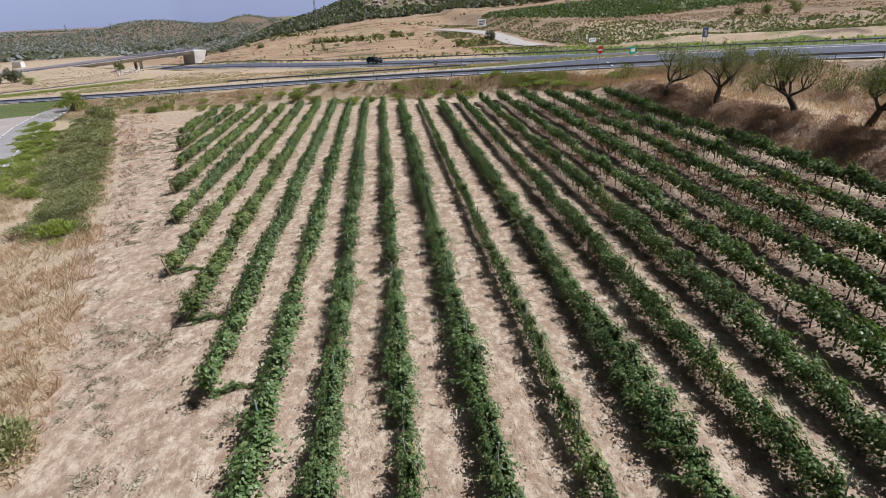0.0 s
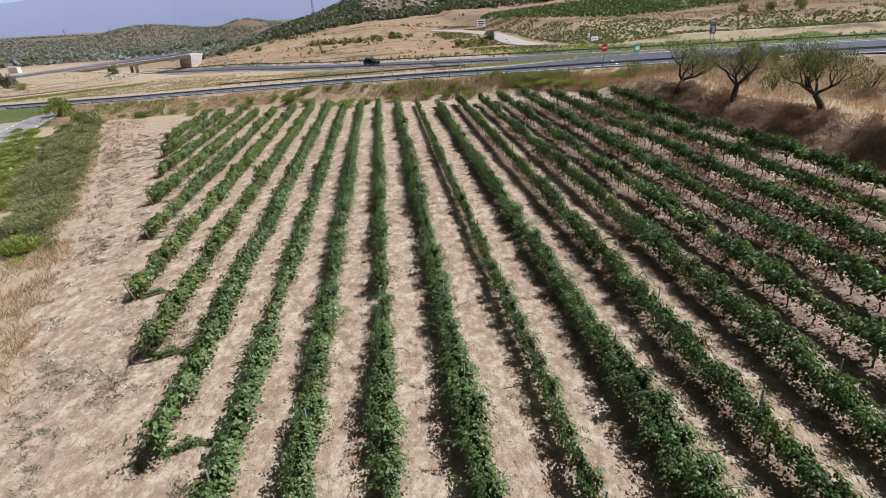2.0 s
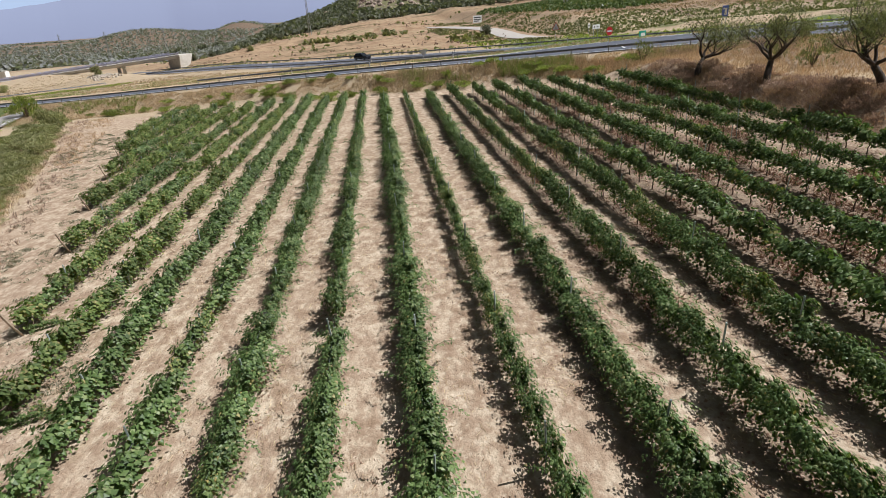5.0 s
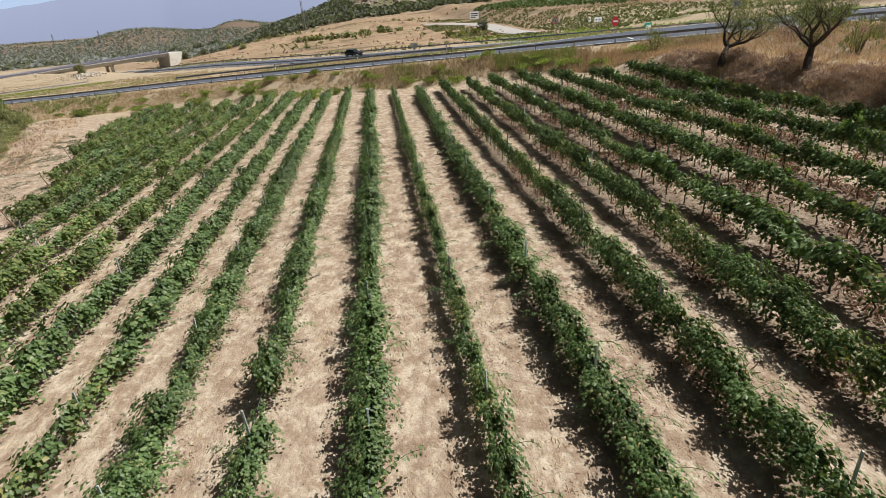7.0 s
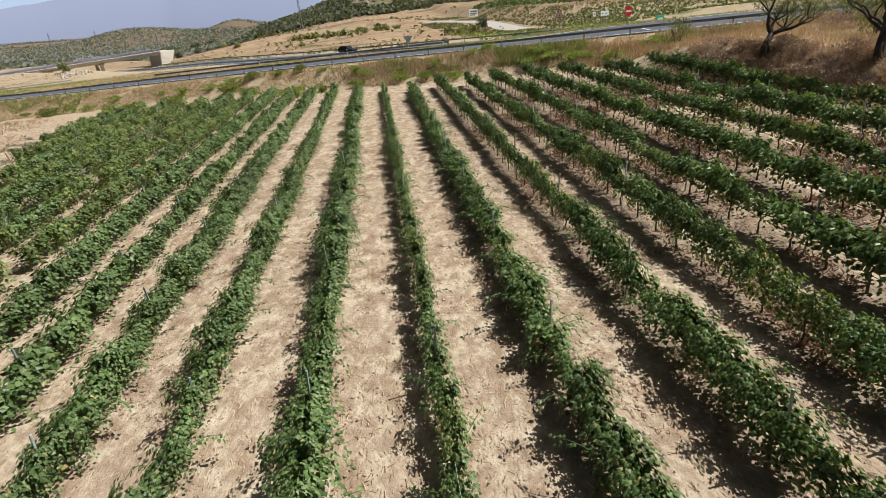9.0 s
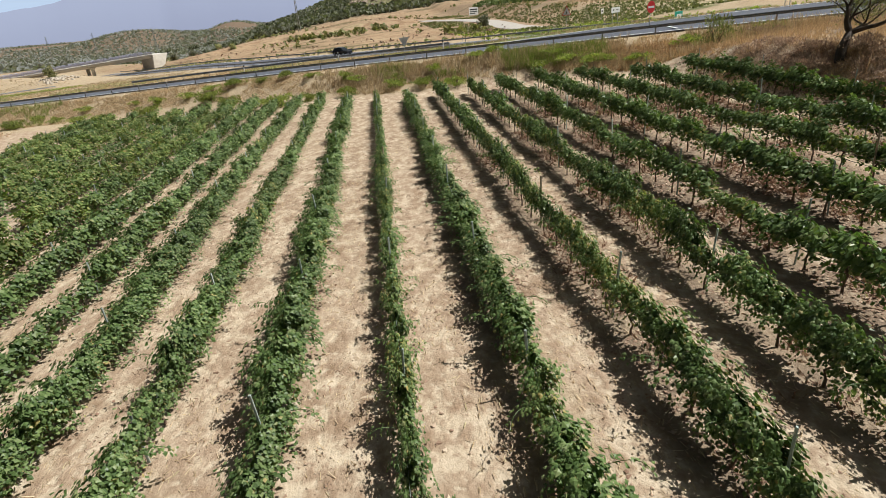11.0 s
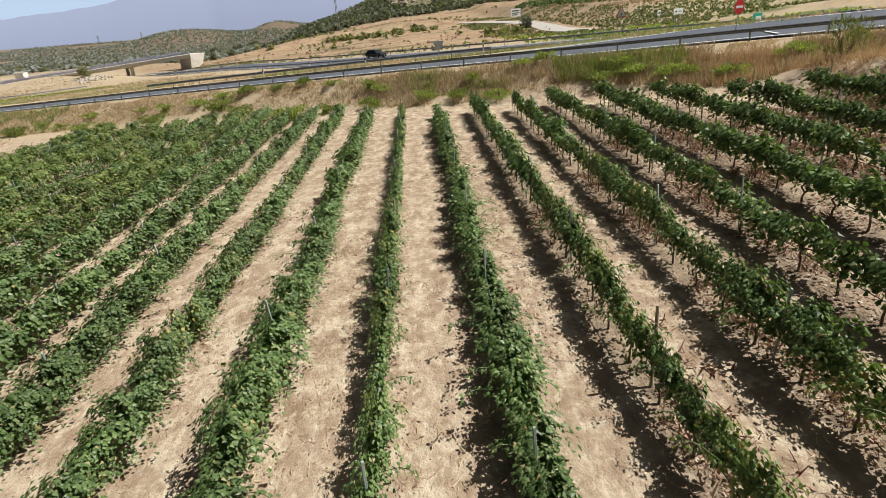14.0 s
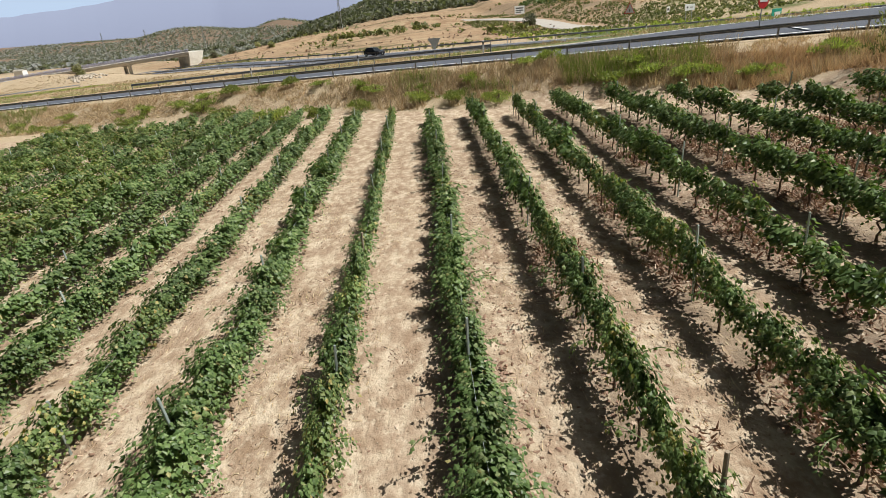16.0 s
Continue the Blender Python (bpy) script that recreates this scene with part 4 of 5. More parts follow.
xs = rng2.uniform(-60, 40, 9000)
ys = near_edge(xs) + (9.5 + rng2.uniform(0, 1, 9000) * 26) / 0.78
keep = (ys < far_edge(xs) - 2.5) & (clump(xs, ys, 0.16, 21.0) > -0.1)
grass("median_grass", xs[keep], ys[keep], rng2.uniform(0.15, 0.45, int(keep.sum())), 6, STRAW, "low dry grass between the two roads", 0.7, 0.06)
xs = rng2.uniform(-135, -40, 9000)
ys = near_edge(xs) + 12 + rng2.uniform(0, 1, 9000) * 120
keep = (ys < far_edge(xs) - 3) & (clump(xs, ys, 0.05, 27.0) > -0.2)
grass("rough_grass", xs[keep], ys[keep], rng2.uniform(0.15, 0.4, int(keep.sum())), 6, BROWN_STRAW, "thin brown grass on the waste ground between the roads", 0.9, 0.09)
xs = rng2.uniform(-70, 45, 5000)
ys = near_edge(xs) + (9.0 + rng2.uniform(0, 1, 5000) ** 1.6 * 22) / 0.78
keep = (ys < far_edge(xs) - 2.0) & (clump(xs, ys, 0.10, 31.0) > 0.02)
grass("median_weeds", xs[keep], ys[keep], rng2.uniform(0.2, 0.5, int(keep.sum())), 7, BROOM, "dull green weeds between the two roads", 0.7, 0.06, "weeds")
xs = rng2.uniform(-60, 32, 10000)
ys = near_edge(xs) - 1.5 - rng2.uniform(0, 1, 10000) * 4.2
keep = clump(xs, ys, 0.3, 17.0) > -0.12
grass("slope_grass", xs[keep], ys[keep], rng2.uniform(0.1, 0.36, int(keep.sum())), 6, STRAW, "short dry grass on the slope below the guardrail", 0.9, 0.04)
xs, ys = pick(6000, -46, -18, 14, 76, lambda a, b: (a > headland_edge(b) - 1.2) & (a < headland_edge(b) + 1.8) & (clump(a, b, 0.35, 41.0) > -0.15))
grass("dry_margin", xs, ys, rng2.uniform(0.15, 0.5, len(xs)), 7, BRAMBLE, "withered reddish-brown grass beside the shrub belt", 0.7, 0.035)
xs, ys = pick(5000, -46, -18, 36, 76, lambda a, b: (a > headland_edge(b) + 0.2) & (a < headland_edge(b) + 1.5 + 0.09 * (b - 30)) & (clump(a, b, 0.22, 43.0) > -0.12))
grass("golden_margin", xs, ys, rng2.uniform(0.12, 0.42, len(xs)), 7, BANK_STRAW, "golden dry grass at the edge of the headland", 0.7, 0.03)
xs = rng2.uniform(3, 23, 2600)
ys = near_edge(xs) - 2.4 - rng2.uniform(0, 1, 2600) * 2.6
keep = clump(xs, ys, 0.16, 61.0) > np.where(xs > 11, -0.05, 0.32)
grass("rushes", xs[keep], ys[keep], rng2.uniform(0.35, 0.75, int(keep.sum())), 9, RUSH, "tall light green rushes below the slip road", 0.3, 0.03)
xs, ys = pick(5200, 15.5, 29, 45, 60, lambda a, b: (b > vineyard_end(a) + 3.0) & (b < near_edge(a) - 3.6) & (clump(a, b, 0.3, 71.0) > -0.3))
grass("wild_oats", xs, ys, rng2.uniform(0.25, 0.75, len(xs)), 10, BANK_STRAW, "pale dry grass at the end of the bank", 0.4, 0.025)

xs = rng2.uniform(-112, -64, 3000)
ys = left_verge(xs) + rng2.normal(0, 4.0, 3000)
grass("lush_grass", xs, ys, rng2.uniform(0.2, 0.5, 3000), 6, FRESH, "lush green grass beside the slip road", 0.6, 0.07)

# ---- shrubs and trees ----


def shrub_mesh(name, seed, count, wide, tall, mat, size, slim=0.35):
    rng = np.random.default_rng(seed)
    lumps = np.stack([rng.normal(0, 0.40, 16) * wide, rng.normal(0, 0.40, 16) * wide, rng.uniform(0.06, 0.72, 16) * tall], -1)
    lumps[:, 2] *= np.clip(1.25 - 0.6 * np.hypot(lumps[:, 0], lumps[:, 1]) / wide, 0.3, 1)
    which = rng.integers(0, 16, count)
    d = rng.normal(0, 1, (count, 3))
    d /= np.linalg.norm(d, axis=1, keepdims=True)
    d[:, 2] = np.abs(d[:, 2]) * 0.9 - 0.12
    r = rng.uniform(0.35, 1.0, count)[:, None] ** 0.5
    p = lumps[which] + d * r * np.array([0.36 * wide, 0.36 * wide, 0.28 * tall])
    p[:, 2] = np.maximum(p[:, 2], 0.03)
    tip = d * 0.7 + np.array([0, 0, 0.75]) + rng.normal(0, 0.4, (count, 3))
    le = size * rng.uniform(0.6, 1.4, count)
    v, f = scatter(p, tip, d + rng.normal(0, 0.6, (count, 3)), le, le * slim * 1.3, TRI, FACET)
    return leaves_mesh(name, v, f, mat)


def stems_mesh(seed, wide, tall):
    rng = random.Random(seed)
    out = []
    for _ in range(7):
        a, r = rng.uniform(0, 6.28), rng.uniform(0.3, 0.8) * wide
        out.append(tube([(0.05 * math.cos(a), 0.05 * math.sin(a), -0.05), (0.4 * r * math.cos(a), 0.4 * r * math.sin(a), 0.4 * tall), (r * math.cos(a), r * math.sin(a), 0.8 * tall)], [0.03, 0.02, 0.008], 5))
    v, f = gather(out)
    me = bpy.data.meshes.new("branchwork")
    me.from_pydata([tuple(p) for p in v], [], f)
    me.materials.append(BARK)
    return me


BROOM_MESHES = [shrub_mesh("foliage", 40 + s, 2000, 1.25, 1.5, BROOM, 0.17, 0.28) for s in range(4)]
FRESH_MESHES = [shrub_mesh("foliage", 50 + s, 1500, 1.0, 1.1, FRESH, 0.17, 0.28) for s in range(3)]
RUSH_MESHES = [shrub_mesh("foliage", 55 + s, 1500, 1.0, 1.1, RUSH, 0.17, 0.28) for s in range(3)]
BRAMBLE_MESHES = [shrub_mesh("foliage", 60 + s, 1500, 0.9, 0.6, BRAMBLE, 0.10, 0.3) for s in range(3)]
AIRY_MESHES = [shrub_mesh("foliage", 70 + s, 900, 1.2, 1.6, ALMOND, 0.15, 0.25) for s in range(3)]
STEMS = [stems_mesh(s, 0.9, 1.2) for s in range(3)]


def shrub(meshes, x, y, scale, tall, label, category="shrub", group="", sink=0.05):
    ob = thing("shrub", (x, y, zat(x, y) - sink), label, category, group)
    ob.rotation_euler[2] = random.uniform(0, 6.28)
    m = Matrix.Diagonal((scale, scale, tall, 1))
    shared("foliage", random.choice(meshes), m, ob)
    if meshes is not BRAMBLE_MESHES:
        shared("branchwork", random.choice(STEMS), m, ob)
    return ob


random.seed(21)
for n in range(78):
    y = 24 + (n // 3) * 1.85 + random.uniform(-0.8, 0.8)
    x = float(headland_edge(y)) - 1.4 - (n % 3) * (1.9 if y > 36 else 1.2) - random.uniform(0, 1.0)
    shrub(BROOM_MESHES, x, y, random.uniform(0.95, 1.4), random.uniform(0.55, 0.95), "dusty green broom shrub in the belt along the headland", group="belt of broom shrubs")
shrub(FRESH_MESHES, -26.2, 22.6, 1.35, 1.25, "bright yellow-green bush at the end of the shrub belt")
shrub(BROOM_MESHES, -17.6, 1.0, 1.4, 1.1, "dark green bush at the foot of the dry meadow")
shrub(BROOM_MESHES, -46.0, 74.5, 2.0, 2.2, "large dark green shrub near the farm track")
shrub(BROOM_MESHES, -44.2, 72.0, 1.6, 1.6, "large dark green shrub near the farm track")
shrub(FRESH_MESHES, -56.5, 87.0, 2.2, 2.9, "rounded light green bush beside the slip road")
for n in range(81):
    y = 33 + (n // 3) * 1.6 + random.uniform(-1, 1)
    x = float(headland_edge(y)) - 6.4 - random.uniform(0, 4.8) - 0.03 * (y - 24)
    shrub(FRESH_MESHES, x, y, random.uniform(0.9, 1.4), random.uniform(0.4, 0.75), "bright green weed clump between the track and the shrubs", "weed", "green weed clumps")
for x, d, s, h in ((-17, -5.5, 1.5, 1.3), (-14.5, -6.5, 1.2, 1.0), (-8.6, -10.5, 1.3, 1.35), (-6.2, -8, 1.0, 0.9), (-2.5, -7, 1.0, 1.0), (1.9, -6.0, 1.1, 0.95),
                   (4.4, -6.2, 1.1, 0.95), (6.8, -6.5, 1.0, 0.85), (13.4, -5.2, 1.2, 0.8), (15.4, -4.8, 1.3, 0.8), (16.8, -5.2, 1.2, 0.85),
                   (-24, -7, 1.4, 1.1), (-32, -8, 1.3, 0.9), (-40, -9, 1.4, 1.0), (-11, -8.5, 1.0, 0.8)):
    shrub(RUSH_MESHES, x, float(near_edge(x)) + d, s, h, "light green bush in the dry grass of the verge", group="bushes on the verge")
for n in range(24):
    x = -44 + n * 2.9 + random.uniform(-1, 1)
    y = float(near_edge(x)) - random.uniform(4.2, 9.5)
    shrub(RUSH_MESHES, x, max(y, float(vineyard_end(x)) + 5.0), random.uniform(0.6, 1.15), random.uniform(0.5, 0.95), "light green bush in the dry grass of the verge", group="bushes on the verge")
for n in range(34):
    y = -4 + n * 1.3 + random.uniform(-0.7, 0.7)
    x = float(bank_foot(y)) + random.uniform(0.5, 2.3)
    shrub(BRAMBLE_MESHES, x, y, random.uniform(0.9, 1.5), random.uniform(0.7, 1.3), "dead purplish-brown bramble on the bank", group="brambles on the bank")
for x, y, s, h in ((25.5, 29.5, 1.2, 1.5), (28.5, 24, 1.3, 1.6), (21.9, 46.3, 1.1, 1.45), (31, 40, 1.3, 1.3), (26.2, 15.5, 1.4, 1.5), (24.8, 13, 1.2, 1.3)):
    shrub(AIRY_MESHES, x, y, s, h, "tall grey-green bush in the dry grass on the bank", group="bushes on the bank")


for n in range(46):
    x, y = random.uniform(25, 44), random.uniform(8, 50)
    if y < float(near_edge(x)) - 3.5 and x > 25 + 0.1 * (30 - y):
        meshes, words = ((BRAMBLE_MESHES, "dead brown shrub in the dry grass behind the trees") if n % 3 else (AIRY_MESHES, "grey-green shrub in the dry grass behind the trees"))
        shrub(meshes, x, y, random.uniform(1.0, 1.7), random.uniform(0.9, 1.5), words, group="shrubs behind the trees")


def almond_tree(x, y, tall, lean, seed, leafy):
    rng = random.Random(seed)
    tubes, tips = [], []

    def grow(p, way, length, radius, depth):
        pts, rad = [p], [radius]
        steps = 4
        for k in range(steps):
            way = (way + Vector((rng.gauss(0, 0.22), rng.gauss(0, 0.22), rng.gauss(0.10, 0.12)))).normalized()
            p = p + way * length / steps
            pts.append(p)
            rad.append(max(radius * (1 - 0.35 * (k + 1) / steps), 0.012))
            if depth >= 2:
                tips.append((p, way, depth))
        tubes.append(tube(pts, rad, 7 if depth < 2 else 5 if depth < 3 else 3))
        if depth < 4:
            kids = (4 if depth == 0 else 3 if depth < 3 else 2) + (rng.random() < 0.35)
            turn = rng.uniform(0, 6.28)
            for k in range(kids):
                a = turn + 6.28 * k / kids + rng.uniform(-0.5, 0.5)
                out = Vector((math.cos(a), math.sin(a), 0))
                open_way = (way * rng.uniform(0.6, 1.0) + out * rng.uniform(0.65, 1.15) + Vector((0, 0, 0.16 if depth else 0.05))).normalized()
                start = p if depth == 0 or k < 2 else pts[-2]
                grow(start, open_way, length * rng.uniform(0.68, 0.95), rad[-1] * rng.uniform(0.6, 0.78), depth + 1)

    grow(Vector((0, 0, -0.15)), Vector((lean, 0.05, 1)).normalized(), tall * 0.18, 0.25, 0)
    ob = thing("almond_tree", (x, y, zat(x, y)), "old almond tree with dark twisted limbs and sparse leaves", "tree", "almond trees on the bank")
    v, f = gather(tubes)
    mesh_object("trunk", v, f, TREE_BARK, ob, "dark rough trunk and limbs", True)
    r2 = np.random.default_rng(seed)
    src = [t for t in tips if t[2] >= 3]
    n = int(len(src) * leafy * 1.25)
    take = r2.integers(0, len(src), n)
    p = np.array([src[i][0] for i in take]) + r2.normal(0, 0.26, (n, 3))
    w = np.array([src[i][1] for i in take]) + r2.normal(0, 0.8, (n, 3))
    le = 0.135 * r2.uniform(0.6, 1.3, n)
    v, f = scatter(p, w, r2.normal(0, 1, (n, 3)), le, le * 0.42, TRI, FACET)
    crown = new("crown", leaves_mesh("crown", v, f, ALMOND))
    crown.parent = ob
    return ob


almond_tree(20.85, 34.85, 7.7, 0.05, 3, 7.5)
almond_tree(21.7, 28.3, 8.2, 0.12, 8, 4.0)
almond_tree(23.3, 21.6, 7.6, 0.12, 12, 7)
almond_tree(24.3, 16.6, 7.0, 0.1, 19, 9)
almond_tree(26.0, 9.5, 6.4, 0.1, 27, 6)

# fallen branch on the bank
v, f = gather([tube([(0, 0, 0), (0.5, -0.2, 0.12), (1.1, -0.3, 0.2)], [0.06, 0.05, 0.03], 6), tube([(0.5, -0.2, 0.12), (0.7, 0.1, 0.35)], [0.035, 0.015], 5)])
branch = tagged(mesh_object("fallen_branch", v, f, TREE_BARK, smooth=True), "dry fallen branch lying on the bank", "branch")
branch.location = (20.9, 31.5, zat(20.9, 31.5) + 0.1)


# ---- far trees ----
def far_tree_mesh(seed, n=22):
    rng = np.random.default_rng(seed)
    d = rng.normal(0, 1, (n, 3))
    d /= np.linalg.norm(d, axis=1, keepdims=True)
    p = d * np.array([0.9, 0.9, 0.75]) * rng.uniform(0.45, 0.95, (n, 1)) + np.array([0, 0, 0.85])
    p[:, 2] = np.maximum(p[:, 2], 0.05)
    return p, d, rng


def far_woods(name, xs, ys, lo, hi, label, mat=PINE, category="trees", n=10, leaf=0.0, up=0.0):
    """Clumps of foliage; with up the leaves lie flatter, as low scrub."""
    pl, no, ti, le = [], [], [], []
    base = [far_tree_mesh(s, n) for s in range(5)]
    zs = land_z(xs, ys)
    for i, (x, y, z) in enumerate(zip(xs, ys, zs)):
        p, d, _ = base[i % 5]
        s = rng2.uniform(lo, hi)
        a = rng2.uniform(0, 6.28)
        q = np.stack([p[:, 0] * math.cos(a) - p[:, 1] * math.sin(a), p[:, 0] * math.sin(a) + p[:, 1] * math.cos(a), p[:, 2]], -1) * s
        pl.append(q + (x, y, z))
        no.append(d + rng2.normal(0, 0.3, d.shape) + (0, 0, up))
        ti.append(rng2.normal(0, 1, d.shape))
        le.append(np.full(len(d), leaf or 3.6 / math.sqrt(n) * s))
    v, f = scatter(np.concatenate(pl), np.concatenate(ti), np.concatenate(no), np.concatenate(le), np.concatenate(le) * 0.9, QUAD, FACEB)
    return tagged(new(name, leaves_mesh(name, v, f, mat)), label, category, kind="stuff")


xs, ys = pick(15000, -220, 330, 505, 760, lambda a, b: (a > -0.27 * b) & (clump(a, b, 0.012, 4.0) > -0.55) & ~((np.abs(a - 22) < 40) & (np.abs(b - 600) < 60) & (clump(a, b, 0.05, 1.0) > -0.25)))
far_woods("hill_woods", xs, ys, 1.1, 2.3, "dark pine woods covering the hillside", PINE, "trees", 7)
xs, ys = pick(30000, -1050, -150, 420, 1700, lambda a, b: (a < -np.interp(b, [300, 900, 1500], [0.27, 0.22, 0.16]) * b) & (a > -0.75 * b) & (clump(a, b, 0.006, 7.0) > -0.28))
far_woods("valley_woods", xs, ys, 0.8, 2.1, "grey-green scrub and scattered woods in the valley, paled with painted haze", HAZED_SCRUB, "trees", 4, up=5.0)
xs, ys = pick(1100, -140, 190, 190, 430, lambda a, b: (clump(a, b, 0.018, 9.0) > 0.05) & (b > far_edge(a) + 34) & (np.hypot(a - 38, (b - 225) * 0.25) > 13))
far_woods("field_scrub", xs, ys, 0.25, 0.8, "low scrub between the dry fields", BROOM, "scrub")
far_at = lambda a, b: (b - far_edge(a)) * 0.8
xs, ys = pick(22000, 48, 190, 60, 250, lambda a, b: (far_at(a, b) > 33) & (far_at(a, b) < 92 + 12 * np.sin(a * 0.2)) & (clump(a, b, 0.06, 6.0) > -0.22))
a, b = pick(7000, 22, 60, 120, 330, lambda a, b: (far_at(a, b) > 30) & (clump(a, b, 0.05, 16.0) > -0.1) & (np.abs(a - np.interp(b, [128, 152, 176, 197, 225, 249, 281, 300], [44, 42.5, 40, 41, 42, 40, 32, 22])) > 6))
xs, ys = np.r_[xs, a], np.r_[ys, b]
far_woods("slope_scrub", xs, ys, 0.09, 0.3, "low olive scrub on the slope behind the motorway", ALMOND, "scrub", 7)
xs, ys = pick(13000, 48, 190, 60, 260, lambda a, b: (far_at(a, b) > 84) & (far_at(a, b) < 170) & (clump(a, b, 0.05, 36.0) > -0.15))
far_woods("wild_grass", xs, ys, 0.08, 0.24, "dry golden-brown grass on the slope behind the motorway", BROWN_STRAW, "grass", 7)
xs, ys = pick(6000, 20, 120, 20, 170, lambda a, b: (far_at(a, b) > 12) & (far_at(a, b) < np.where(a < 46, 44, 23)) & (np.hypot(a - 35, (b - 150) * 0.15) > 6))
far_woods("roadside_weeds", xs, ys, 0.1, 0.3, "fresh green weeds behind the motorway", FRESH, "weeds", 10)
xs, ys = pick(1500, -125, 40, 150, 440, lambda a, b: (far_at(a, b) > 16) & (clump(a, b, 0.03, 51.0) > 0.08))
far_woods("field_stubble", xs, ys, 0.12, 0.4, "brown weeds and clods in the dry fields", BRAMBLE, "weeds", 7)
xs, ys = pick(9000, -95, 34, 95, 270, lambda a, b: (far_at(a, b) > 13.5) & (far_at(a, b) < 24) & (clump(a, b, 0.07, 81.0) > -0.15))
far_woods("motorway_scrub", xs, ys, 0.1, 0.35, "dull green scrub behind the motorway guardrail", BROOM, "scrub", 7)
# hedges along the terraces of the dry fields
xs, ys = [], []
for x1, y1, x2, y2, k in ((-39, 292, -10, 257, 34), (-8, 257, 10, 256, 16), (-100, 505, -65, 452, 26), (-75, 480, -60, 470, 12), (20, 170, 34, 180, 8)):
    t = np.linspace(0, 1, k)
    xs.append(x1 + (x2 - x1) * t + rng2.normal(0, 1.2, k))
    ys.append(y1 + (y2 - y1) * t + rng2.normal(0, 2.0, k))
far_woods("terrace_hedges", np.concatenate(xs), np.concatenate(ys), 0.6, 1.4, "scrubby hedges along the terraces", BROOM, "scrub")
# tree lines at the edge of the valley
xs, ys = [], []
for x1, y1, x2, y2, k in ((-345, 1010, -325, 1030, 9), (-315, 1070, -280, 1100, 10), (-345, 840, -300, 850, 16), (-560, 800, -370, 775, 70)):
    t = np.linspace(0, 1, k)
    xs.append(x1 + (x2 - x1) * t + rng2.normal(0, 4, k))
    ys.append(y1 + (y2 - y1) * t + rng2.normal(0, 9, k))
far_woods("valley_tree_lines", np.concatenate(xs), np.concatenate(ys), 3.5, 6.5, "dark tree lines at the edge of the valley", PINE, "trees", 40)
# boulders of the rocky hilltop
verts, faces = [], []
for _ in range(260):
    bx, by = rng2.normal(22, 22), rng2.normal(605, 30)
    bz, br = zat(bx, by), rng2.uniform(1.2, 4.2)
    bm = bmesh.new()
    bmesh.ops.create_icosphere(bm, subdivisions=1, radius=br, matrix=Matrix.Translation((bx, by, bz)))
    o = len(verts)
    verts += [tuple(np.array((bx, by, bz)) + (np.array(q.co) - (bx, by, bz)) * rng2.uniform(0.55, 1.15, 3)) for q in bm.verts]
    faces += [tuple(q.index + o for q in p.verts) for p in bm.faces]
    bm.free()
tagged(mesh_object("boulders", verts, faces, BROWN_ROCK), "grey-brown boulders on the rocky hilltop", "rock", kind="stuff")
# rows of the green vineyard on the far slope
xs, ys = [], []
for k in range(44):
    b = 176 + k * 4.2
    a = np.arange(54, 240, 2.4)
    c = b + 0.06 * (a - 100)
    keep = (c > np.interp(a, [55, 60, 79, 98, 133, 173, 230], [330, 250, 187, 192, 210, 223, 245])) & (c < np.interp(a, [55, 98, 151, 230], [330, 365, 350, 345]))
    xs.append(a[keep])
    ys.append(c[keep])
far_woods("far_vineyard", np.concatenate(xs), np.concatenate(ys), 0.9, 1.25, "green vineyard rows on the far slope", VINE_LEAF, "vineyard", 10, 0.8)
random.seed(4)
for x, y, s in ((-83.8, 172, 3.2), (-116, 181, 3.0), (-128, 194, 5.2), (-134, 192, 6.4), (-137, 196, 6.0), (33.6, 185.5, 4.0), (-76, 470, 5.5), (-66, 300, 3.2), (-74, 306, 3.0), (-90, 318, 3.6), (-104, 330, 4.5), (110, 152, 3), (118, 150, 3.4), (104, 156, 2.6)):
    ob = thing("tree", (x, y, zat(x, y) - 0.2), "rounded dark green tree standing alone in the fields", "tree", "lone trees in the fields")
    p, d, r = far_tree_mesh(int(abs(x)))
    k = 40
    p = np.repeat(p, k, 0) + r.normal(0, 0.16, (len(p) * k, 3))
    v, f = scatter(p * s * 0.6, r.normal(0, 1, p.shape), np.repeat(d, k, 0) + r.normal(0, 0.5, p.shape), np.full(len(p), 0.14 * s), np.full(len(p), 0.07 * s))
    crown = new("crown", leaves_mesh("crown", v, f, BROOM if s < 3.5 else PINE))
    crown.parent = ob
    v, f = tube([(0, 0, -0.2), (0.02 * s, 0, 0.25 * s), (0, 0.02 * s, 0.6 * s)], [0.05 * s, 0.04 * s, 0.02 * s], 6)
    mesh_object("trunk", v, f, TREE_BARK, ob)

# ---- road signs ----


def sign_post(ob, tall, r=0.035):
    bm = bmesh.new()
    rod(bm, (0, 0, -0.4), (0, 0, tall), r)
    part("post", bm, STEEL, ob, "galvanised post")


def disc(bm, r, y, sides=32, thick=0.02):
    bmesh.ops.create_cone(bm, cap_ends=True, segments=sides, radius1=r, radius2=r, depth=thick, matrix=Matrix.Translation(y) @ Matrix.Rotation(radians(90), 4, "X"))


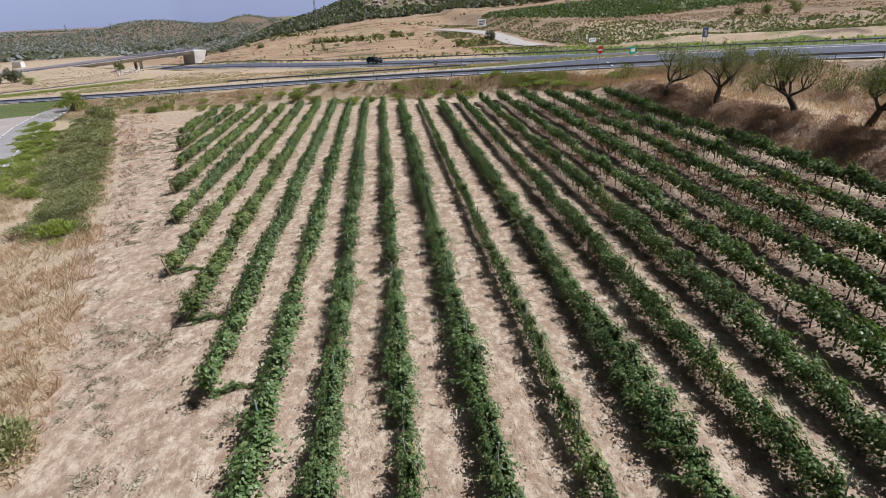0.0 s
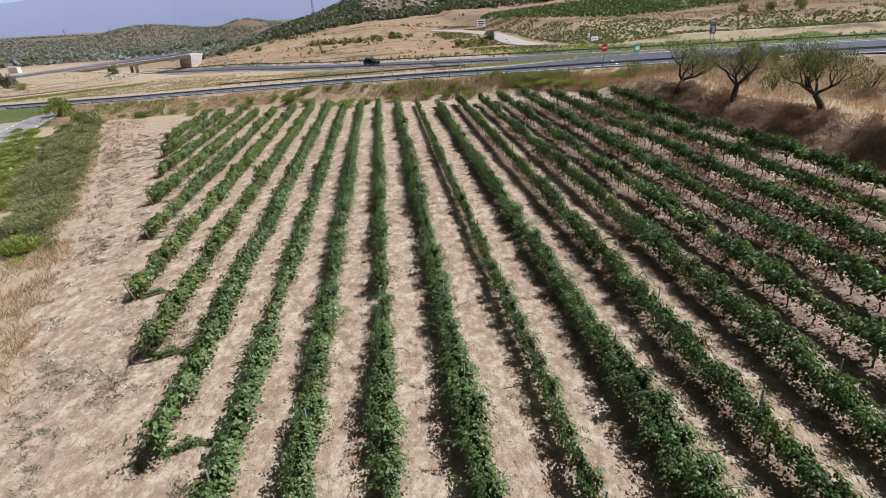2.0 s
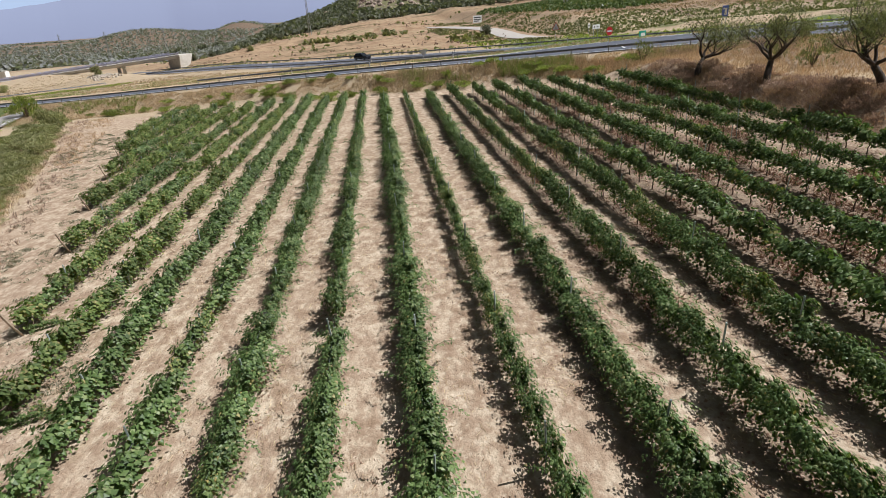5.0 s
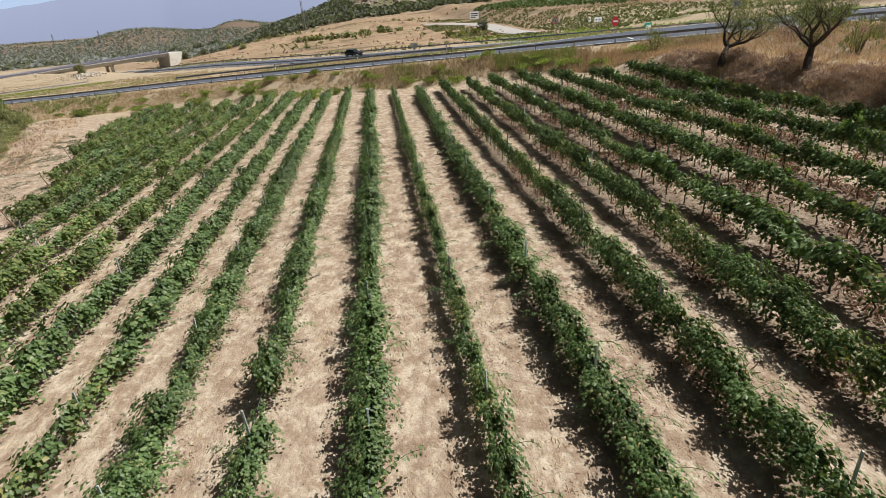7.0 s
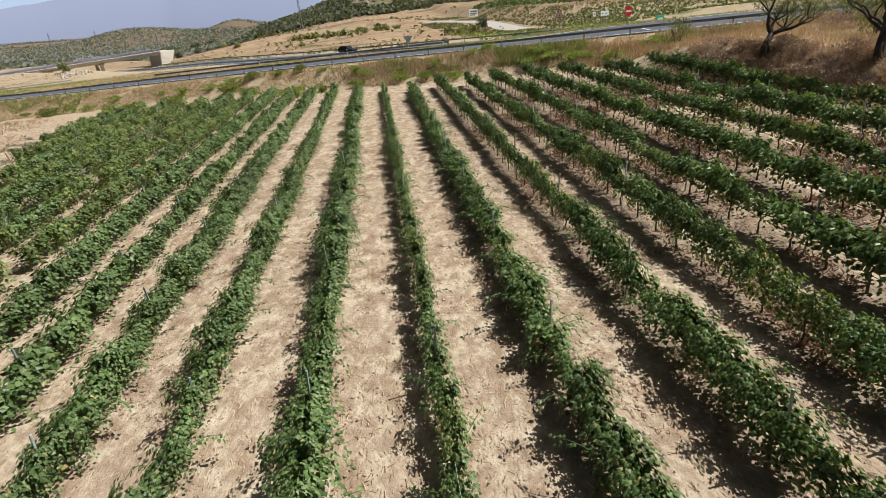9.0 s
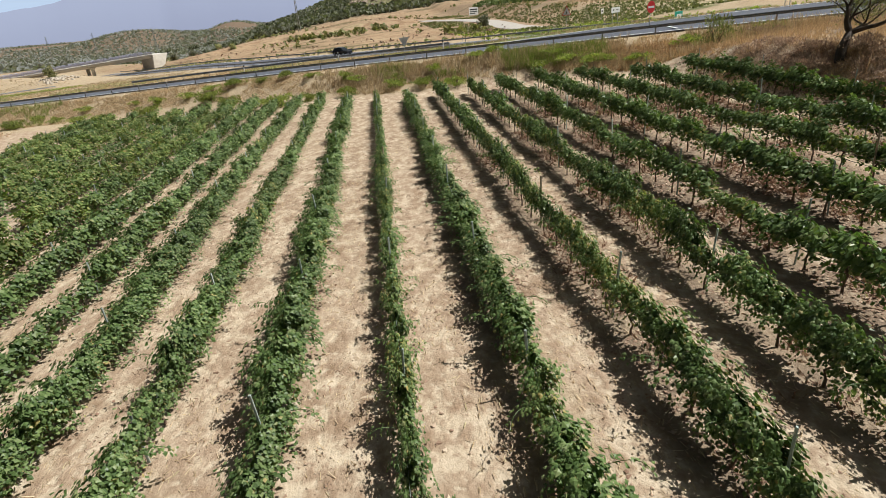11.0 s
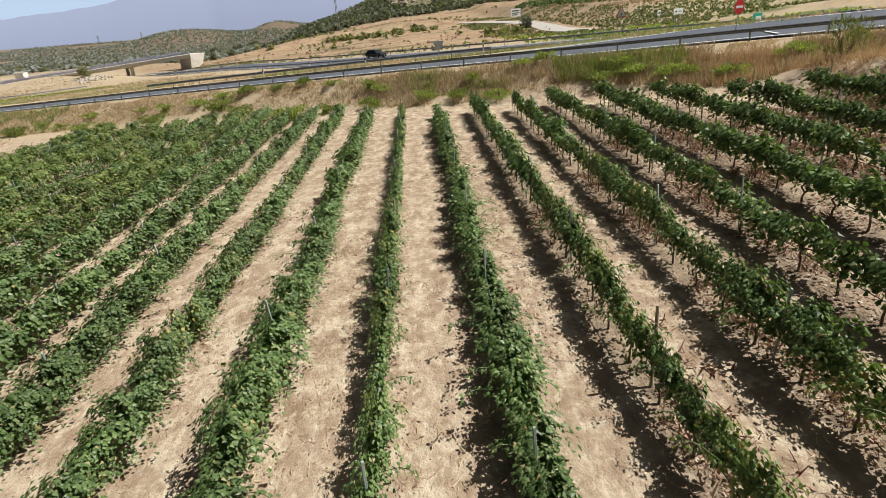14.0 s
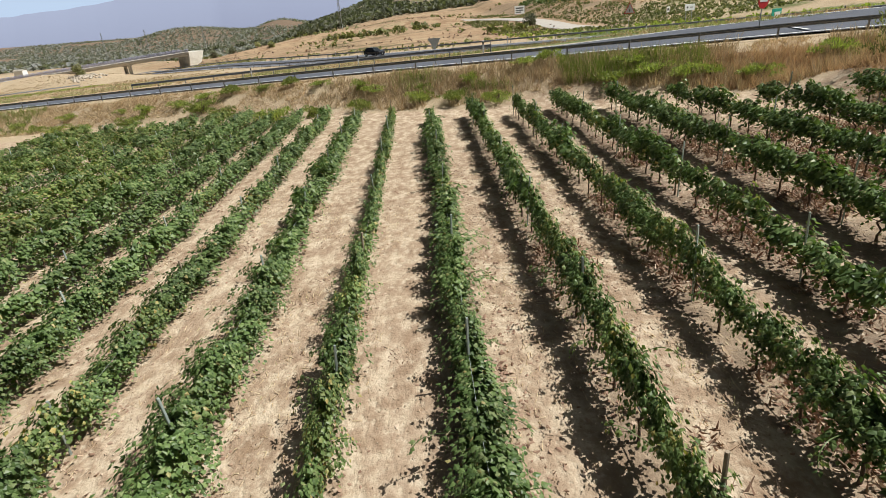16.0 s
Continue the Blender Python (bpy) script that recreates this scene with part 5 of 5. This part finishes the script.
def no_entry(x, y, top, turn):
    ob = thing("no_entry_sign", (x, y, zat(x, y)), "red round no-entry sign with a white bar on a steel post", "road sign")
    ob.rotation_euler[2] = radians(turn)
    h = top - zat(x, y)
    sign_post(ob, h)
    bm = bmesh.new()
    disc(bm, 0.48, (0, -0.06, h - 0.1))
    part("plate", bm, RED, ob, "red round plate")
    bm = bmesh.new()
    box(bm, (0.70, 0.012, 0.16), pose(0, -0.077, h - 0.1), 0.004)
    part("bar", bm, WHITE, ob, "white bar")


def triangle(x, y, top, turn, size, label, down=False):
    ob = thing("warning_sign", (x, y, zat(x, y)), label, "road sign")
    ob.rotation_euler[2] = radians(turn)
    h = top - zat(x, y)
    sign_post(ob, h)
    for k, mat, name, off in ((1.0, RED if not down else WHITE, "border", 0.05), (0.80, WHITE, "face", 0.085)):
        bm = bmesh.new()
        s = size * k * (-1 if down else 1)
        c = h - size * 0.45
        vs = [(-0.58 * s, -off, c - 0.33 * s), (0.58 * s, -off, c - 0.33 * s), (0, -off, c + 0.66 * s)]
        f = bm.faces.new([bm.verts.new(v) for v in vs])
        bmesh.ops.solidify(bm, geom=[f], thickness=0.014)
        part(name, bm, mat, ob, "" if name == "border" else "white face")
    if not down:
        bm = bmesh.new()
        box(bm, (0.07 * size, 0.01, 0.24 * size), pose(0, -0.105, h - size * 0.5), 0.01)
        part("symbol", bm, BLACK, ob, "black symbol")


def board(name, x, y, base, top, wide, tall, mat, turn, label, bars, legs=2, category="road sign"):
    ob = thing(name, (x, y, zat(x, y)), label, category)
    ob.rotation_euler[2] = radians(turn)
    h = top - zat(x, y)
    for k in range(legs):
        bm = bmesh.new()
        px = 0 if legs == 1 else (k - 0.5) * wide * 0.6
        rod(bm, (px, 0, -0.5), (px, 0, h), 0.045)
        part("post", bm, STEEL, ob)
    bm = bmesh.new()
    box(bm, (wide, 0.04, tall), pose(0, -0.07, h - tall / 2), 0.012)
    part("plate", bm, mat, ob)
    for bx, bz, bw, bh, bmat in bars:
        bm = bmesh.new()
        box(bm, (bw, 0.012, bh), pose(bx, -0.094, h - tall / 2 + bz), 0.003)
        part("bar", bm, bmat, ob)


no_entry(24.3, 60.4, 5.45, 22)
triangle(31.9, 105.0, 5.0, 12, 1.5, "white triangular warning sign with a red border on a post")
triangle(3.35, 69.0, 4.35, 5, 0.9, "back of a white triangular give-way sign on a steel post", True)
board("direction_sign", 37.4, 98.6, 0, 4.6, 2.3, 0.75, WHITE, 35, "white direction sign with dark lettering on two posts", [(-0.6, 0, 0.35, 0.22, BLACK), (0.4, 0.0, 0.6, 0.10, BLACK)])
board("round_sign", 45.5, 124, 0, 3.9, 0.9, 0.9, WHITE, 35, "small white speed sign on a post", [(0, 0, 0.45, 0.35, BLACK)], 1)
board("direction_sign", 47.4, 280, 0, 5.0, 5.5, 3.2, WHITE, 30, "large white information board beside the ramp", [(0, 0.7, 4.2, 0.5, BLACK), (0, -0.2, 4.2, 0.4, BLACK), (-0.6, -0.9, 3.0, 0.4, BLACK)])
board("exit_sign", 37.8, 80.6, 0, 4.0, 1.5, 1.1, GREEN_SIGN, 25, "green arrow-shaped exit sign low beside the road", [(0.1, 0, 0.9, 0.5, WHITE)])
board("blue_sign", 44.5, 70.5, 0, 7.0, 0.75, 1.35, BLUE, -30, "blue rectangular motorway sign on a post", [(0.08, -0.05, 0.28, 0.85, WHITE), (-0.15, 0.3, 0.2, 0.2, WHITE)])

# ---- bridge, shed, pylons, car ----
bridge = thing("bridge", (-104, 241, zat(-104, 241)), "skewed concrete road bridge with blue-grey railings over the motorway", "bridge")
at = bridge.location
SKEW = Vector((-6.2, 7.0, -0.1))                     # across the deck, along the motorway
A, B = Vector((-82.3, 242, -1.95)), Vector((-126, 239, -5.35))
C = B + (B - A).normalized() * 30


def prism(profile, across):
    """A closed solid: a profile of points pushed along a way."""
    bm = bmesh.new()
    near_face = bm.faces.new([bm.verts.new(Vector(p) - at) for p in profile])
    made = bmesh.ops.extrude_face_region(bm, geom=[near_face])
    bmesh.ops.translate(bm, vec=across, verts=[q for q in made["geom"] if isinstance(q, bmesh.types.BMVert)])
    bmesh.ops.recalc_face_normals(bm, faces=bm.faces)
    return bm


down = Vector((0, 0, 1))
part("deck", prism([A, B, B - down * 0.45, A - down * 0.45], SKEW), CONCRETE, bridge)
part("girder", prism([A + SKEW * 0.14 - down * 0.45, B + SKEW * 0.14 - down * 0.45, B + SKEW * 0.14 - down * 1.15, A + SKEW * 0.14 - down * 1.15], SKEW * 0.72), CONCRETE, bridge)
part("approach", prism([B, C, C - down * 2.5, B - down * 2.5], SKEW), CONCRETE, bridge)
for edge in (0.02, 0.97):
    part("kerb", prism([A + SKEW * edge + down * 0.22, C + SKEW * edge + down * 0.22, C + SKEW * edge, A + SKEW * edge], SKEW * 0.02), CONCRETE, bridge)
    bm = bmesh.new()
    for h in (0.45, 0.75, 1.05):
        rod(bm, A + SKEW * edge + down * h - at, C + SKEW * edge + down * h - at, 0.09, None, 6)
    for k in range(46):
        p = A + (C - A) * (k + 0.5) / 46 + SKEW * edge - at
        rod(bm, p, p + down * 1.1, 0.055, None, 6)
    part("railing", bm, BLUE_RAIL, bridge, "blue-grey steel railing")
part("abutment", prism([A, A + Vector((3.2, 6.6, 0.1)), A + Vector((2.3, 4.8, -3.7)), A + Vector((0.3, 0.6, -5.6)), A + Vector((-0.6, -0.1, -5.8)), A + Vector((-0.5, 0, -1.15)), A + Vector((0, 0, -1.15))], SKEW * 1.1), CONCRETE, bridge, "pale concrete abutment with a wing wall")
for k in (0.18, 0.78):
    p = A + (B - A) * 0.49 + SKEW * k - at
    bm = bmesh.new()
    rod(bm, p - down * 6.8, p - down * 1.1, 0.62, None, 16)
    part("pier", bm, CONCRETE, bridge)
part("pier_cap", prism([A + (B - A) * 0.475 + SKEW * 0.08 - down * 1.15, A + (B - A) * 0.505 + SKEW * 0.08 - down * 1.15, A + (B - A) * 0.505 + SKEW * 0.08 - down * 1.6, A + (B - A) * 0.475 + SKEW * 0.08 - down * 1.6], SKEW * 0.84), CONCRETE, bridge)

verts, faces = [], []
for _ in range(120):
    bx, by = rng2.normal(-81.5, 2.1), rng2.normal(170, 2.0)
    bz, br = zat(bx, by) - 0.1, rng2.uniform(0.2, 0.6)
    bm = bmesh.new()
    bmesh.ops.create_icosphere(bm, subdivisions=1, radius=br, matrix=Matrix.Translation((bx, by, bz + 0.2)))
    o = len(verts)
    verts += [tuple(np.array((bx, by, bz)) + (np.array(q.co) - (bx, by, bz)) * rng2.uniform(0.55, 1.15, 3)) for q in bm.verts]
    faces += [tuple(q.index + o for q in p.verts) for p in bm.faces]
    bm.free()
tagged(mesh_object("rubble", verts, faces, ROCK), "heap of pale rubble on a mound before the bridge", "rock", kind="stuff")
shed = thing("shed", (-205, 332, zat(-205, 332)), "small white rendered farm building with a low roof", "building")
bm = bmesh.new()
box(bm, (4.6, 4, 3.4), pose(0, 0, 1.5), 0.05)
part("wall", bm, WHITE, shed)
bm = bmesh.new()
f1 = bm.faces.new([bm.verts.new(v) for v in ((-2.6, -2.3, 3.1), (2.6, -2.3, 3.1), (2.6, 0, 3.8), (-2.6, 0, 3.8))])
f2 = bm.faces.new([bm.verts.new(v) for v in ((-2.6, 2.3, 3.1), (-2.6, 0, 3.8), (2.6, 0, 3.8), (2.6, 2.3, 3.1))])
bmesh.ops.solidify(bm, geom=[f1, f2], thickness=0.2)
part("roof", bm, CONCRETE, shed)


def pylon(x, y, tall, wide, label):
    ob = thing("pylon", (x, y, zat(x, y)), label, "pylon", "power pylons")
    for sx in (-1, 1):
        for sy in (-1, 1):
            bm = bmesh.new()
            rod(bm, (sx * wide, sy * wide, -0.5), (sx * wide * 0.22, sy * wide * 0.22, tall), 0.16, 0.10, 5)
            part("leg", bm, STEEL, ob)
    bm = bmesh.new()
    n = 9
    for k in range(n):
        for a, b in (((-1, -1), (1, -1)), ((1, -1), (1, 1)), ((1, 1), (-1, 1)), ((-1, 1), (-1, -1))):
            w1, w2 = wide * (1 - 0.78 * k / n), wide * (1 - 0.78 * (k + 1) / n)
            rod(bm, (a[0] * w1, a[1] * w1, tall * k / n), (b[0] * w2, b[1] * w2, tall * (k + 1) / n), 0.07, None, 4)
    part("bracing", bm, STEEL, ob)
    for h in (0.80, 0.93):
        bm = bmesh.new()
        rod(bm, (-3.2, 0, tall * h), (3.2, 0, tall * h), 0.12, None, 5)
        part("crossarm", bm, STEEL, ob)


pylon(-52, 458, 34, 0.9, "tall slim grey power pylon on the hillside field")
pylon(91, 279, 24, 0.9, "grey lattice power pylon before the far vineyard")
pylon(126, 259, 24, 1.1, "grey lattice power pylon before the far vineyard")
for x, y in ((-480, 950), (-405, 930), (-330, 960)):
    pylon(x, y, 42, 1.6, "grey lattice power pylon far in the valley")


def car(x, y, turn):
    ob = thing("car", (x, y, float(far_z(x)) + 0.03), "small dark car on the motorway", "car")
    ob.rotation_euler[2] = radians(turn)
    bm = bmesh.new()
    box(bm, (4.2, 1.75, 0.62), pose(0, 0, 0.60), 0.14)
    part("body", bm, CAR_PAINT, ob)
    bm = bmesh.new()
    vs = [bm.verts.new(v) for v in ((-1.95, -0.78, 0.88), (1.15, -0.78, 0.88), (1.15, 0.78, 0.88), (-1.95, 0.78, 0.88), (-1.45, -0.62, 1.42), (0.35, -0.62, 1.42), (0.35, 0.62, 1.42), (-1.45, 0.62, 1.42))]
    for q in ((0, 1, 5, 4), (1, 2, 6, 5), (2, 3, 7, 6), (3, 0, 4, 7)):
        bm.faces.new([vs[i] for i in q])
    part("glazing", bm, GLASS, ob, "dark glass")
    bm = bmesh.new()
    box(bm, (1.85, 1.26, 0.05), pose(-0.55, 0, 1.435), 0.02)
    part("roof", bm, CAR_PAINT, ob)
    for wx in (-1.3, 1.3):
        for wy in (-0.82, 0.82):
            bm = bmesh.new()
            rod(bm, (wx, wy - 0.1, 0.31), (wx, wy + 0.1, 0.31), 0.31, None, 18)
            wheel = part("wheel", bm, RUBBER, ob)
            bm = bmesh.new()
            s = 1 if wy > 0 else -1
            rod(bm, (wx, wy + s * 0.09, 0.31), (wx, wy + s * 0.115, 0.31), 0.19, None, 14)
            part("rim", bm, STEEL, wheel)


cx = -6.0
car(cx, float(far_edge(cx)) + 8.0, -44)
